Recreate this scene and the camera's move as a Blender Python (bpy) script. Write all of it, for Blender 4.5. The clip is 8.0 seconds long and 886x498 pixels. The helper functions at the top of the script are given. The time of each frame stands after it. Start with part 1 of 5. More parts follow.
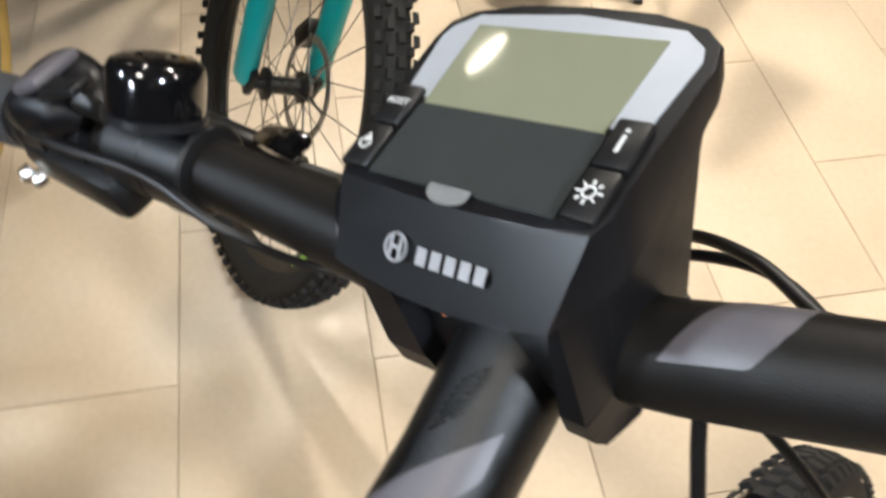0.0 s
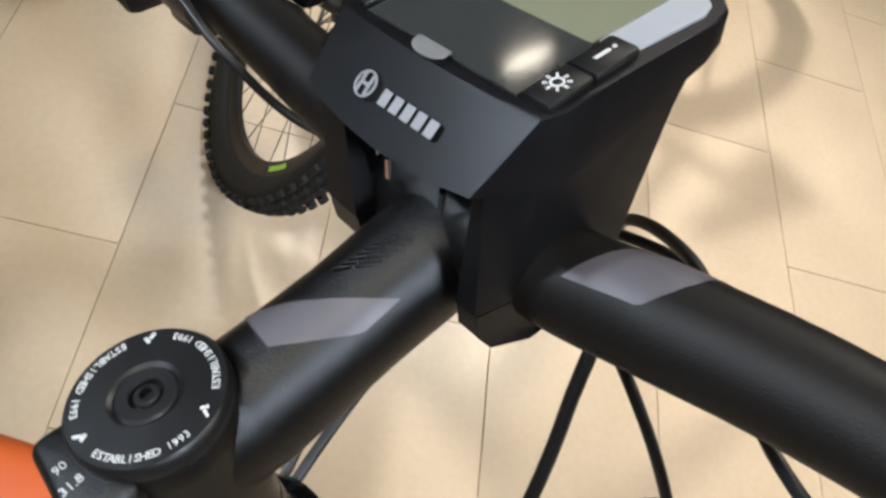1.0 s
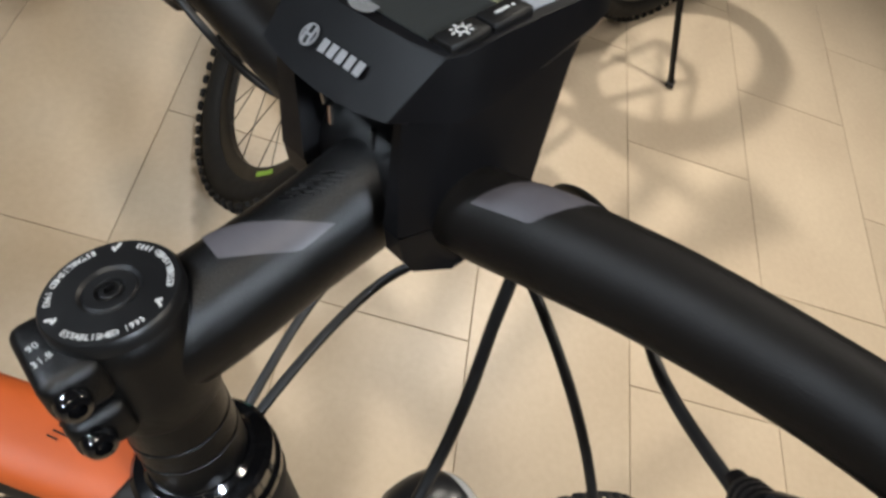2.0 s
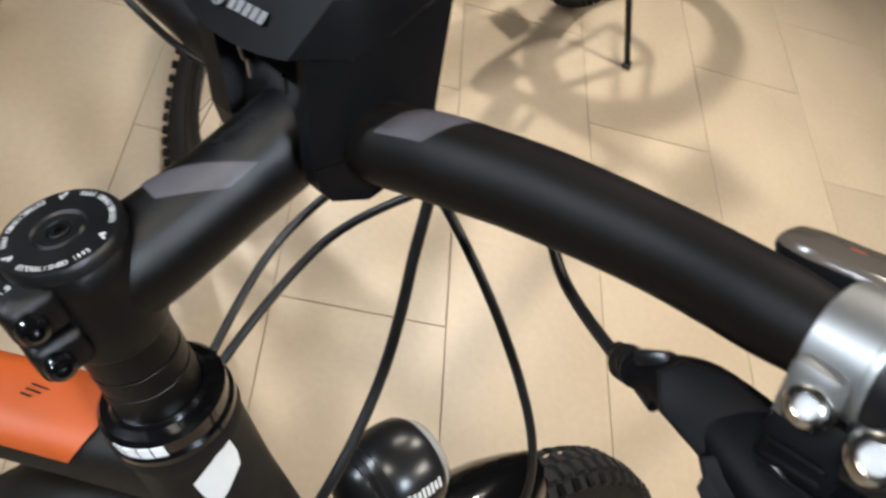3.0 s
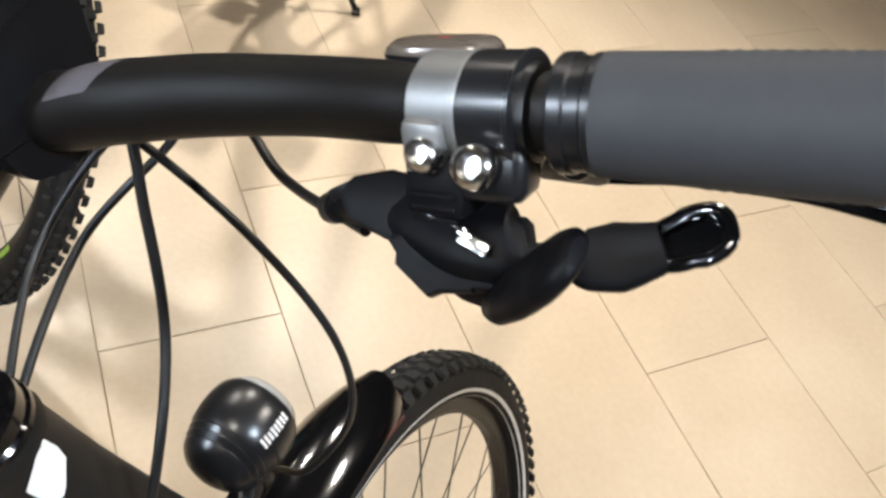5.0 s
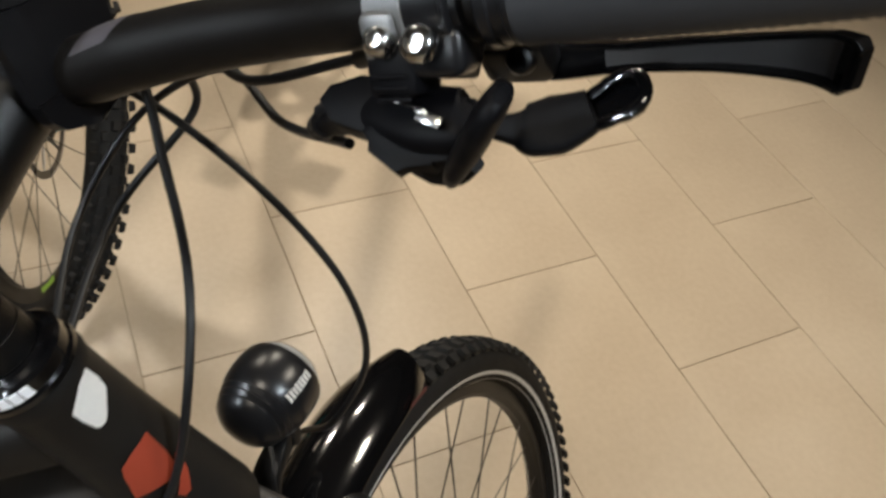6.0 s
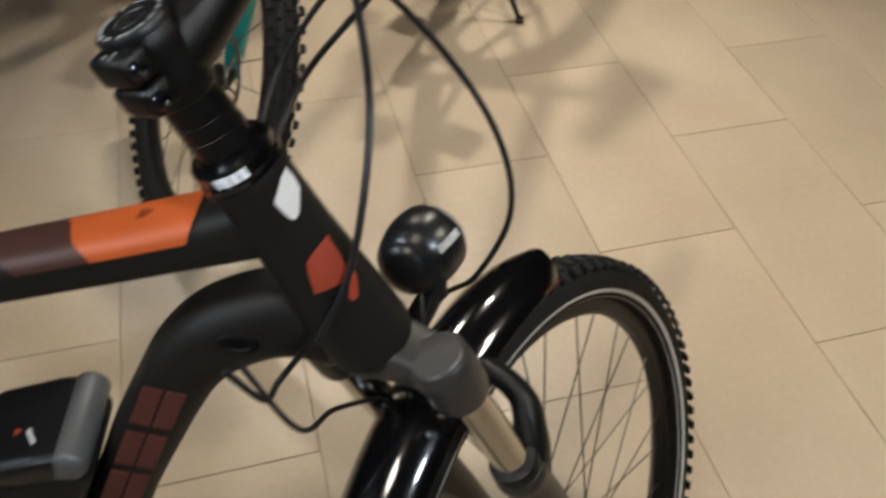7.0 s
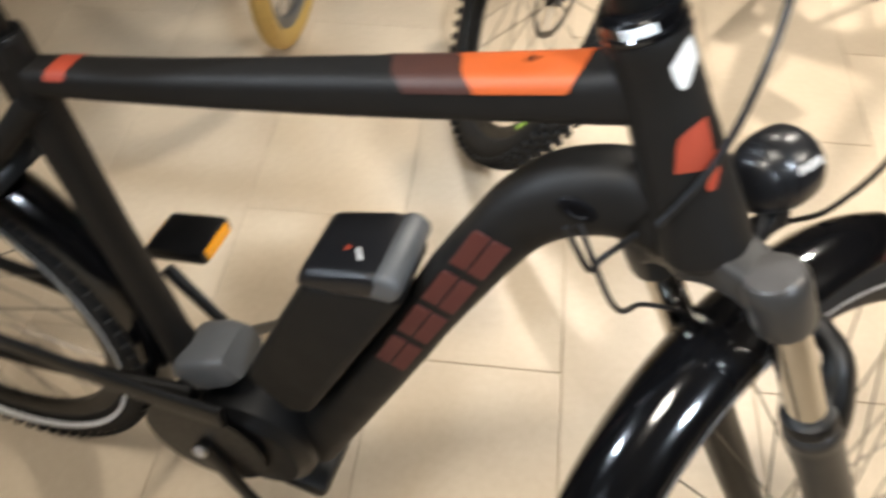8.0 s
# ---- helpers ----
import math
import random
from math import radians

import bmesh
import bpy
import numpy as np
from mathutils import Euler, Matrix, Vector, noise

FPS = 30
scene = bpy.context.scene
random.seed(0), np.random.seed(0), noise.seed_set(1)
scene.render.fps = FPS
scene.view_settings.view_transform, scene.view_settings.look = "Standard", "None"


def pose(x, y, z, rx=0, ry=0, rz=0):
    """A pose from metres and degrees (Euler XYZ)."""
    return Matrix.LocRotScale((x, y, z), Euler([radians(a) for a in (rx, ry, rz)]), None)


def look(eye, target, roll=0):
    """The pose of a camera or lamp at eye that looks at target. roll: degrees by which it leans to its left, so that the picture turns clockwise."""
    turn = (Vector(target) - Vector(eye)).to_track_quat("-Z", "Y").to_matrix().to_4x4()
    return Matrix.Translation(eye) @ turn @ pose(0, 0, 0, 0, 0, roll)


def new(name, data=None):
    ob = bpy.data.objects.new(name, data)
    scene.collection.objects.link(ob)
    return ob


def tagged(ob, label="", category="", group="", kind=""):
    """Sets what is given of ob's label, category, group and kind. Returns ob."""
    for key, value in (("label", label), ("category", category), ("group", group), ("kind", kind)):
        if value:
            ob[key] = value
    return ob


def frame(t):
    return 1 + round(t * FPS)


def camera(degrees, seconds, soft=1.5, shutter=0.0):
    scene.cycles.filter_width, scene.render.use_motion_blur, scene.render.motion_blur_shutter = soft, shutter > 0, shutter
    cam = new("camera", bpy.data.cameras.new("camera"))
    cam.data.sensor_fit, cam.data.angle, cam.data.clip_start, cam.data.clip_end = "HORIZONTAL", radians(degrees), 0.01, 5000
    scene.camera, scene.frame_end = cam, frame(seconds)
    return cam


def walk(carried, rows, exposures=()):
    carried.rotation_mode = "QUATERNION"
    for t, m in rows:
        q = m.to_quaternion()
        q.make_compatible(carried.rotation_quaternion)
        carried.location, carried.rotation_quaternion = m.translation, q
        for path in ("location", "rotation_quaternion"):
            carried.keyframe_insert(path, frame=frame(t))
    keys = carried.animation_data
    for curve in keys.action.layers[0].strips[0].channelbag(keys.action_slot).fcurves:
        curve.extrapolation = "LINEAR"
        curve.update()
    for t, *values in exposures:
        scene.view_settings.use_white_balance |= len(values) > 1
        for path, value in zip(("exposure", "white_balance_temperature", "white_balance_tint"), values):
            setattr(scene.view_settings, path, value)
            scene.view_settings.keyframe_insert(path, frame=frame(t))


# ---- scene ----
cam = camera(57.24, 8.0, soft=2.8, shutter=0.5)
PATH = [
    (0.0, 0.0405, -0.3243, 1.2780, 35.47, -2.72, 97.35),
    (0.5, 0.0567, -0.3115, 1.2707, 33.06, -10.08, 105.99),
    (1.0, 0.0674, -0.3056, 1.2665, 31.79, -16.06, 113.87),
    (2.5, 0.1197, -0.2524, 1.2997, 33.87, -17.26, 115.29),
    (3.0, 0.1332, -0.2363, 1.3057, 34.90, -15.92, 110.76),
    (3.5, 0.1440, -0.2228, 1.3084, 35.69, -15.02, 103.42),
    (4.0, 0.1551, -0.2095, 1.3166, 37.49, -14.25, 95.95),
    (4.5, 0.1673, -0.1990, 1.3234, 38.58, -13.49, 89.05),
    (6.0, 0.2529, -0.1701, 1.3223, 42.34, -7.12, 83.76),
    (6.5, 0.3199, -0.1688, 1.3148, 42.67, -3.94, 87.39),
    (7.0, 0.3773, -0.1818, 1.3010, 42.10, -2.38, 92.46),
    (7.5, 0.4166, -0.2106, 1.2848, 40.62, -0.72, 100.96),
    (8.0, 0.4416, -0.2438, 1.2625, 38.93, 0.80, 114.43),
]
walk(cam, [(t, pose(x, y, z, rx, ry, rz)) for t, x, y, z, rx, ry, rz in PATH],
     exposures=[(0.0, 0.36, 6100, 10), (0.5, 0.38, 5950, 10), (1.2, -0.03, 6040, 10), (2.5, -0.3, 6130, 10), (3.0, -0.15, 6110, 10), (3.5, 0.25, 5980, 10), (4.0, 0.26, 5930, 10), (4.5, 0.5, 5860, 11), (5.8, -0.5, 6450, 10), (6.5, -0.65, 6290, 10), (7.0, -0.6, 6250, 10), (7.5, -0.3, 6200, 10), (8.0, 0.46, 6130, 10)])

# ---- world and lamps ----
world = bpy.data.worlds.new("world")
scene.world = world
world.use_nodes = True
world.node_tree.nodes["Background"].inputs[0].default_value = (0.9, 0.95, 1.0, 1)
world.node_tree.nodes["Background"].inputs[1].default_value = 0.008


def spot(name, at, target, watts, size=0.06, angle=95, blend=0.8, colour=(1.0, 0.90, 0.76)):
    data = bpy.data.lights.new(name, "SPOT")
    data.energy, data.color, data.shadow_soft_size = watts, colour, size
    data.spot_size, data.spot_blend = radians(angle), blend
    ob = new(name, data)
    ob.matrix_world = look(at, target)
    return ob


CEIL = 3.0
# place, aim on the floor, watts, cool or warm, size of the source, cone
# the spot at (0.62, -0.95) is an added fill that brightens the floor
LAMPS = [((-2.60, -1.30), (-1.15, 0.85, 0), 500, 0, 0.10, 66), ((-4.20, -2.96), (-3.2, -1.9, 0), 25, 0, 0.06, 60), ((-0.6, 1.7), (-0.45, 0.0, 0), 225, 0, 0.20, 95),
         ((-2.45, 0.05), (-0.66, -0.05, 0), 265, 0, 0.12, 76), ((0.62, -0.95), (-0.35, -0.60, 0), 130, 0, 0.25, 105), ((1.15, 1.1), (-0.02, -0.28, 1.08), 425, 1, 0.14, 21),
         # the last spot is added too: it lights unseen floor for plastics to reflect
         ((0.9, -3.7), (0.05, -0.22, 1.08), 800, 1, 0.16, 15), ((3.1, -2.8), (0.0, -0.3, 1.0), 330, 1, 0.2, 32), ((2.9, 0.6), (2.9, 0.4, 0), 420, 1, 0.1, 84)]
for (x, y), target, watts, cool, size, cone in LAMPS:
    spot("inferred_and_fill_spot", (x, y, CEIL - 0.06), target, watts, size, cone, 1.0, (0.85, 0.93, 1.0) if cool else (1.0, 0.90, 0.75))


# ---- materials ----
def mat(name, colour, rough=0.5, metal=0.0, noise_scale=60, vary=0.12, bump=0.0, bump_scale=400, coat=0.0, coat_rough=0.1, spec=0.5, rough_vary=0.1, transmission=0.0, emission=None, bump_depth=0.1):
    m = bpy.data.materials.new(name)
    m.use_nodes = True
    nt = m.node_tree
    b = nt.nodes["Principled BSDF"]
    b.inputs["Roughness"].default_value = rough
    b.inputs["Metallic"].default_value = metal
    b.inputs["Coat Weight"].default_value = coat
    b.inputs["Coat Roughness"].default_value = coat_rough
    b.inputs["Specular IOR Level"].default_value = spec
    b.inputs["Transmission Weight"].default_value = transmission
    tc = nt.nodes.new("ShaderNodeTexCoord")
    n1 = nt.nodes.new("ShaderNodeTexNoise")
    n1.inputs["Scale"].default_value, n1.inputs["Detail"].default_value = noise_scale, 6
    nt.links.new(tc.outputs["Object"], n1.inputs["Vector"])
    mix = nt.nodes.new("ShaderNodeMix")
    mix.data_type = "RGBA"
    mix.inputs[6].default_value = (*[c * (1 - vary) for c in colour], 1)
    mix.inputs[7].default_value = (*[min(1, c * (1 + vary)) for c in colour], 1)
    nt.links.new(n1.outputs["Fac"], mix.inputs[0])
    nt.links.new(mix.outputs[2], b.inputs["Base Color"])
    if rough_vary:
        n2 = nt.nodes.new("ShaderNodeTexNoise")
        n2.inputs["Scale"].default_value, n2.inputs["Detail"].default_value = noise_scale * 0.35, 4
        nt.links.new(tc.outputs["Object"], n2.inputs["Vector"])
        mr = nt.nodes.new("ShaderNodeMapRange")
        mr.inputs[3].default_value, mr.inputs[4].default_value = max(0.02, rough - rough_vary), min(1, rough + rough_vary)
        nt.links.new(n2.outputs["Fac"], mr.inputs[0])
        nt.links.new(mr.outputs[0], b.inputs["Roughness"])
    if bump:
        n3 = nt.nodes.new("ShaderNodeTexNoise")
        n3.inputs["Scale"].default_value, n3.inputs["Detail"].default_value = bump_scale, 3
        nt.links.new(tc.outputs["Object"], n3.inputs["Vector"])
        bp = nt.nodes.new("ShaderNodeBump")
        bp.inputs["Strength"].default_value, bp.inputs["Distance"].default_value = bump, bump_depth / bump_scale
        nt.links.new(n3.outputs["Fac"], bp.inputs["Height"])
        nt.links.new(bp.outputs["Normal"], b.inputs["Normal"])
    if emission:
        b.inputs["Emission Color"].default_value, b.inputs["Emission Strength"].default_value = (*emission[:3], 1), emission[3]
    return m


M_STEM = mat("anodised_black_alloy", (0.0016, 0.0015, 0.0016), 0.36, 0.0, 300, 0.2, 1.0, 1700, spec=0.38, bump_depth=0.36, rough_vary=0.04)
M_BAR = mat("satin_black_bar", (0.0056, 0.0047, 0.0041), 0.46, 0.0, 200, 0.2, 1.0, 1700, spec=0.20, bump_depth=0.30, rough_vary=0.05)
M_PLASTIC = mat("charcoal_plastic", (0.0036, 0.0035, 0.0042), 0.40, 0.0, 300, 0.1, 0.5, 1800, spec=0.26)
M_PLASTIC_D = mat("dark_plastic", (0.0032, 0.0031, 0.0034), 0.42, 0.0, 300, 0.15, 0.5, 1800)
M_SHIFT = mat("matt_black_plastic", (0.0022, 0.0021, 0.0029), 0.55, 0.0, 300, 0.15, 0.5, 1800, spec=0.13)
# lighter than the lever's black: the floor's reflection is put into this colour
M_LEVER = mat("lever_reflection_tone", (0.026, 0.023, 0.022), 0.38, 0.0, 120, 0.15, spec=0.6, rough_vary=0.05)
M_GLOSS = mat("gloss_black", (0.003, 0.003, 0.0035), 0.12, 0.0, 40, 0.2, spec=0.6, rough_vary=0.04, coat=0.5, coat_rough=0.04)
M_FRAME = mat("matt_charcoal_paint", (0.0088, 0.0077, 0.0067), 0.55, 0.0, 80, 0.12, 0.5, 1500, spec=0.24)
M_ORANGE = mat("matt_orange_paint", (0.44, 0.080, 0.013), 0.5, 0.0, 60, 0.08, 0.05, 1500)
M_RED = mat("matt_red_paint", (0.30, 0.042, 0.017), 0.55, 0.0, 60, 0.12)
M_MAROON = mat("dark_red_lettering", (0.085, 0.017, 0.012), 0.6, 0.0, 60, 0.15)
M_GREYBAND = mat("grey_violet_band", (0.075, 0.068, 0.076), 0.5, 0.0, 300, 0.1)
M_RUBBER = mat("tyre_rubber", (0.0075, 0.0071, 0.0068), 0.8, 0.0, 120, 0.25, 0.3, 900)
M_GRIP = mat("grip_rubber", (0.028, 0.0295, 0.033), 0.72, 0.0, 200, 0.1, 0.3, 1200)
M_STRIPE = mat("reflective_stripe", (0.90, 0.92, 0.94), 0.30, 0.0, 200, 0.06)
M_RIM = mat("black_rim", (0.02, 0.019, 0.018), 0.4, 0.3, 80, 0.2)
M_STEEL = mat("bright_steel", (0.62, 0.61, 0.59), 0.22, 1.0, 150, 0.08)
M_ALU = mat("brushed_aluminium", (0.55, 0.55, 0.55), 0.38, 1.0, 250, 0.1, 0.1, 900)
M_BAND = mat("bead_blasted_aluminium", (0.32, 0.32, 0.315), 0.46, 0.9, 250, 0.1, 0.2, 1500)
M_SPOKE = mat("dark_spoke", (0.10, 0.09, 0.08), 0.35, 0.9, 150, 0.1)
M_CHROME = mat("chrome_stanchion", (0.60, 0.575, 0.53), 0.14, 1.0, 60, 0.05, rough_vary=0.04)
M_FORK = mat("fork_grey_paint", (0.031, 0.0285, 0.026), 0.36, 0.0, 80, 0.12, 0.05, 1500)
M_FORKCAP = mat("fork_cap_grey", (0.075, 0.068, 0.063), 0.36, 0.2, 80, 0.1)
M_CABLE = mat("cable_sleeve", (0.006, 0.006, 0.0065), 0.42, 0.0, 200, 0.15)
M_WHITE = mat("white_print", (0.50, 0.50, 0.49), 0.5, 0.0, 300, 0.05)
M_STICKER = mat("paper_sticker", (0.66, 0.65, 0.62), 0.6, 0.0, 250, 0.06)
M_LCD = mat("grey_green_display", (0.155, 0.158, 0.105), 0.05, 0.0, 100, 0.04, rough_vary=0.02, spec=0.6)
M_LCDDARK = mat("dark_display_panel", (0.028, 0.030, 0.029), 0.08, 0.0, 100, 0.1, rough_vary=0.02, spec=0.6)
M_PRINT = mat("pale_grey_print", (0.21, 0.21, 0.22), 0.5, 0.0, 300, 0.08)
M_SILVER = mat("silver_bezel", (0.27, 0.28, 0.30), 0.35, 0.1, 200, 0.05)
M_FILM = mat("clear_film_tab", (0.5, 0.5, 0.5), 0.12, 0.0, 90, 0.1, transmission=0.75)
M_SMOKY = mat("smoky_window", (0.10, 0.082, 0.066), 0.16, 0.0, 60, 0.1, rough_vary=0.04)
M_LENS = mat("lamp_lens", (0.78, 0.78, 0.78), 0.1, 0.0, 60, 0.05, transmission=0.6)
M_AMBER = mat("amber_reflector", (0.75, 0.30, 0.012), 0.25, 0.0, 200, 0.15)
M_REDLENS = mat("red_reflector", (0.5, 0.02, 0.01), 0.25, 0.0, 200, 0.15)
M_MOTOR = mat("grey_motor_cover", (0.10, 0.10, 0.10), 0.45, 0.2, 80, 0.1)
M_TEAL = mat("teal_paint", (0.005, 0.30, 0.30), 0.35, 0.0, 60, 0.08, coat=0.3)
M_TAN = mat("tan_tyre", (0.46, 0.30, 0.08), 0.7, 0.0, 60, 0.12, 0.2, 700)
M_CREAM = mat("cream_paint", (0.62, 0.58, 0.5), 0.4, 0.0, 60, 0.06)
M_GREEN = mat("lime_decal", (0.42, 0.72, 0.10), 0.45, 0.0, 60, 0.06)
# wall and ceiling tones are kept dark to hold down bounced light
M_WALL = mat("unseen_wall_tone", (0.30, 0.28, 0.25), 0.8, 0.0, 3, 0.05, 0.1, 90)
M_CEIL = mat("unseen_ceiling_tone", (0.16, 0.155, 0.15), 0.85, 0.0, 3, 0.04)
M_LAMPFACE = mat("lamp_face", (1, 1, 1), 0.4, emission=(1.0, 0.86, 0.66, 25.0))
M_GROUT = mat("tile_grout", (0.33, 0.265, 0.185), 0.9, 0.0, 90, 0.2, 0.2, 600)


def tile_material():
    m = bpy.data.materials.new("beige_stone_tile")
    m.use_nodes = True
    nt = m.node_tree
    b = nt.nodes["Principled BSDF"]
    tc, info = nt.nodes.new("ShaderNodeTexCoord"), nt.nodes.new("ShaderNodeObjectInfo")
    add = nt.nodes.new("ShaderNodeVectorMath")
    add.operation = "MULTIPLY_ADD"
    comb = nt.nodes.new("ShaderNodeCombineXYZ")
    nt.links.new(info.outputs["Random"], comb.inputs[0])
    nt.links.new(info.outputs["Random"], comb.inputs[1])
    nt.links.new(comb.outputs[0], add.inputs[0])
    add.inputs[1].default_value = (37, 53, 0)
    nt.links.new(tc.outputs["Object"], add.inputs[2])
    big, fine = nt.nodes.new("ShaderNodeTexNoise"), nt.nodes.new("ShaderNodeTexNoise")
    big.inputs["Scale"].default_value, big.inputs["Detail"].default_value = 3.5, 5
    fine.inputs["Scale"].default_value, fine.inputs["Detail"].default_value = 70, 6
    for n in (big, fine):
        nt.links.new(add.outputs[0], n.inputs["Vector"])
    ramp = nt.nodes.new("ShaderNodeValToRGB")
    ramp.color_ramp.elements[0].position, ramp.color_ramp.elements[0].color = 0.3, (0.50, 0.405, 0.295, 1)
    ramp.color_ramp.elements[1].position, ramp.color_ramp.elements[1].color = 0.72, (0.575, 0.475, 0.35, 1)
    nt.links.new(big.outputs["Fac"], ramp.inputs[0])
    mix = nt.nodes.new("ShaderNodeMix")
    mix.data_type, mix.blend_type = "RGBA", "SOFT_LIGHT"
    mix.inputs[0].default_value = 0.18
    nt.links.new(ramp.outputs[0], mix.inputs[6])
    nt.links.new(fine.outputs["Fac"], mix.inputs[7])
    hsv = nt.nodes.new("ShaderNodeHueSaturation")
    mr = nt.nodes.new("ShaderNodeMapRange")
    mr.inputs[3].default_value, mr.inputs[4].default_value = 0.95, 1.05
    nt.links.new(info.outputs["Random"], mr.inputs[0])
    nt.links.new(mr.outputs[0], hsv.inputs["Value"])
    nt.links.new(mix.outputs[2], hsv.inputs["Color"])
    nt.links.new(hsv.outputs[0], b.inputs["Base Color"])
    mr2 = nt.nodes.new("ShaderNodeMapRange")
    mr2.inputs[3].default_value, mr2.inputs[4].default_value = 0.30, 0.44
    nt.links.new(big.outputs["Fac"], mr2.inputs[0])
    nt.links.new(mr2.outputs[0], b.inputs["Roughness"])
    bp = nt.nodes.new("ShaderNodeBump")
    bp.inputs["Strength"].default_value, bp.inputs["Distance"].default_value = 0.12, 0.001
    nt.links.new(fine.outputs["Fac"], bp.inputs["Height"])
    nt.links.new(bp.outputs["Normal"], b.inputs["Normal"])
    return m


M_TILE = tile_material()


# ---- builders ----
def mesh_of(bm, name, material, angle=38):
    me = bpy.data.meshes.new(name)
    bmesh.ops.recalc_face_normals(bm, faces=bm.faces)
    for f in bm.faces:
        f.smooth = True
    bm.to_mesh(me)
    bm.free()
    me.set_sharp_from_angle(angle=radians(angle))
    me.materials.append(material)
    return me


def part(name, bm, material, parent, label="", angle=38):
    ob = new(name, mesh_of(bm, name, material, angle))
    ob.parent = parent
    if label:
        tagged(ob, label)
    return ob


def thing(name, label, category, group="", kind=""):
    ob = new(name)
    ob.empty_display_size = 0.1
    return tagged(ob, label, category, group, kind)


def smooth_path(pts, n=8):
    """Catmull-Rom through the points."""
    p = [Vector(q) for q in pts]
    p = [p[0] * 2 - p[1]] + p + [p[-1] * 2 - p[-2]]
    out = []
    for i in range(1, len(p) - 2):
        a, b, c, d = p[i - 1:i + 3]
        for k in range(n):
            t = k / n
            out.append(0.5 * (2 * b + (c - a) * t + (2 * a - 5 * b + 4 * c - d) * t * t + (3 * b - a - 3 * c + d) * t ** 3))
    return out + [p[-2]]


def spread(values, n):
    """Even interpolation of a list of values to n samples."""
    return [float(v) for v in np.interp(np.linspace(0, len(values) - 1, n), range(len(values)), values)]


def sweep(bm, pts, rx, rz=None, seg=16, power=2.0, side=(1, 0, 0), closed=False, caps=True):
    """A tube along pts. rx: half width along `side`, rz: half height; power 2 is an ellipse, more is boxier."""
    pts = [Vector(p) for p in pts]
    n = len(pts)
    rx = [rx] * n if not hasattr(rx, "__len__") else (rx if len(rx) == n else spread(rx, n))
    rz = rx if rz is None else ([rz] * n if not hasattr(rz, "__len__") else (rz if len(rz) == n else spread(rz, n)))
    rings = []
    prev = Vector(side)
    for i, p in enumerate(pts):
        a, b = (pts[i - 1], pts[(i + 1) % n]) if closed else (pts[max(0, i - 1)], pts[min(n - 1, i + 1)])
        t = (b - a).normalized()
        u = prev - t * prev.dot(t)
        u = u.normalized() if u.length > 1e-6 else t.orthogonal().normalized()
        prev = u
        w = t.cross(u)
        ring = []
        for k in range(seg):
            c, s = math.cos(2 * math.pi * k / seg), math.sin(2 * math.pi * k / seg)
            c, s = math.copysign(abs(c) ** (2 / power), c), math.copysign(abs(s) ** (2 / power), s)
            ring.append(bm.verts.new(p + u * c * rx[i] + w * s * rz[i]))
        rings.append(ring)
    for i in range(n if closed else n - 1):
        a, b = rings[i], rings[(i + 1) % n]
        for k in range(seg):
            bm.faces.new((a[k], a[(k + 1) % seg], b[(k + 1) % seg], b[k]))
    if caps and not closed:
        bm.faces.new(rings[0][::-1])
        bm.faces.new(rings[-1])
    return rings


def lathe(bm, prof, seg=32, m=Matrix(), start=0.0, stop=360.0, caps=True):
    """Revolves (radius, height) pairs about the z axis of m."""
    full = abs(stop - start - 360) < 1e-6
    cols = seg if full else seg + 1
    grid = []
    for r, h in prof:
        row = []
        for k in range(cols):
            a = radians(start + (stop - start) * k / seg)
            row.append(bm.verts.new(m @ Vector((r * math.cos(a), r * math.sin(a), h))))
        grid.append(row)
    for i in range(len(prof) - 1):
        for k in range(seg):
            q = [grid[i][k], grid[i][(k + 1) % cols], grid[i + 1][(k + 1) % cols], grid[i + 1][k]]
            bm.faces.new(q)
    if full and caps:
        for row, flip in ((grid[0], True), (grid[-1], False)):
            if (row[0].co - row[seg // 2].co).length > 1e-6:
                bm.faces.new(row[::-1] if flip else row)
    bmesh.ops.remove_doubles(bm, verts=bm.verts, dist=1e-6)
    return grid


def rbox(bm, size, m=Matrix(), bevel=0.002, seg=2):
    """A box with rounded edges, centred at m."""
    geo = bmesh.ops.create_cube(bm, size=1.0, matrix=Matrix.Diagonal((*size, 1)))
    vs = geo["verts"]
    if bevel:
        es = list({e for v in vs for e in v.link_edges})
        res = bmesh.ops.bevel(bm, geom=es, offset=min(bevel, min(size) * 0.45), segments=seg, affect="EDGES", profile=0.5)
        vs = list({v for f in res["faces"] for v in f.verts} | {v for v in vs if v.is_valid})
    bmesh.ops.transform(bm, matrix=m, verts=vs)
    return vs


def plate(bm, outline, thick, m=Matrix(), bevel=0.0):
    """An extruded outline in the xy plane of m, from z = 0 down to -thick."""
    top = [bm.verts.new((x, y, 0)) for x, y in outline]
    f = bm.faces.new(top)
    ext = bmesh.ops.extrude_face_region(bm, geom=[f])
    low = [v for v in ext["geom"] if isinstance(v, bmesh.types.BMVert)]
    bmesh.ops.translate(bm, verts=low, vec=(0, 0, -thick))
    vs = top + low
    if bevel:
        es = list({e for v in top for e in v.link_edges if e.other_vert(v) in top})
        res = bmesh.ops.bevel(bm, geom=es, offset=bevel, segments=2, affect="EDGES", profile=0.5)
        vs = list({v for fc in res["faces"] for v in fc.verts} | {v for v in vs if v.is_valid})
    bmesh.ops.transform(bm, matrix=m, verts=vs)
    return vs


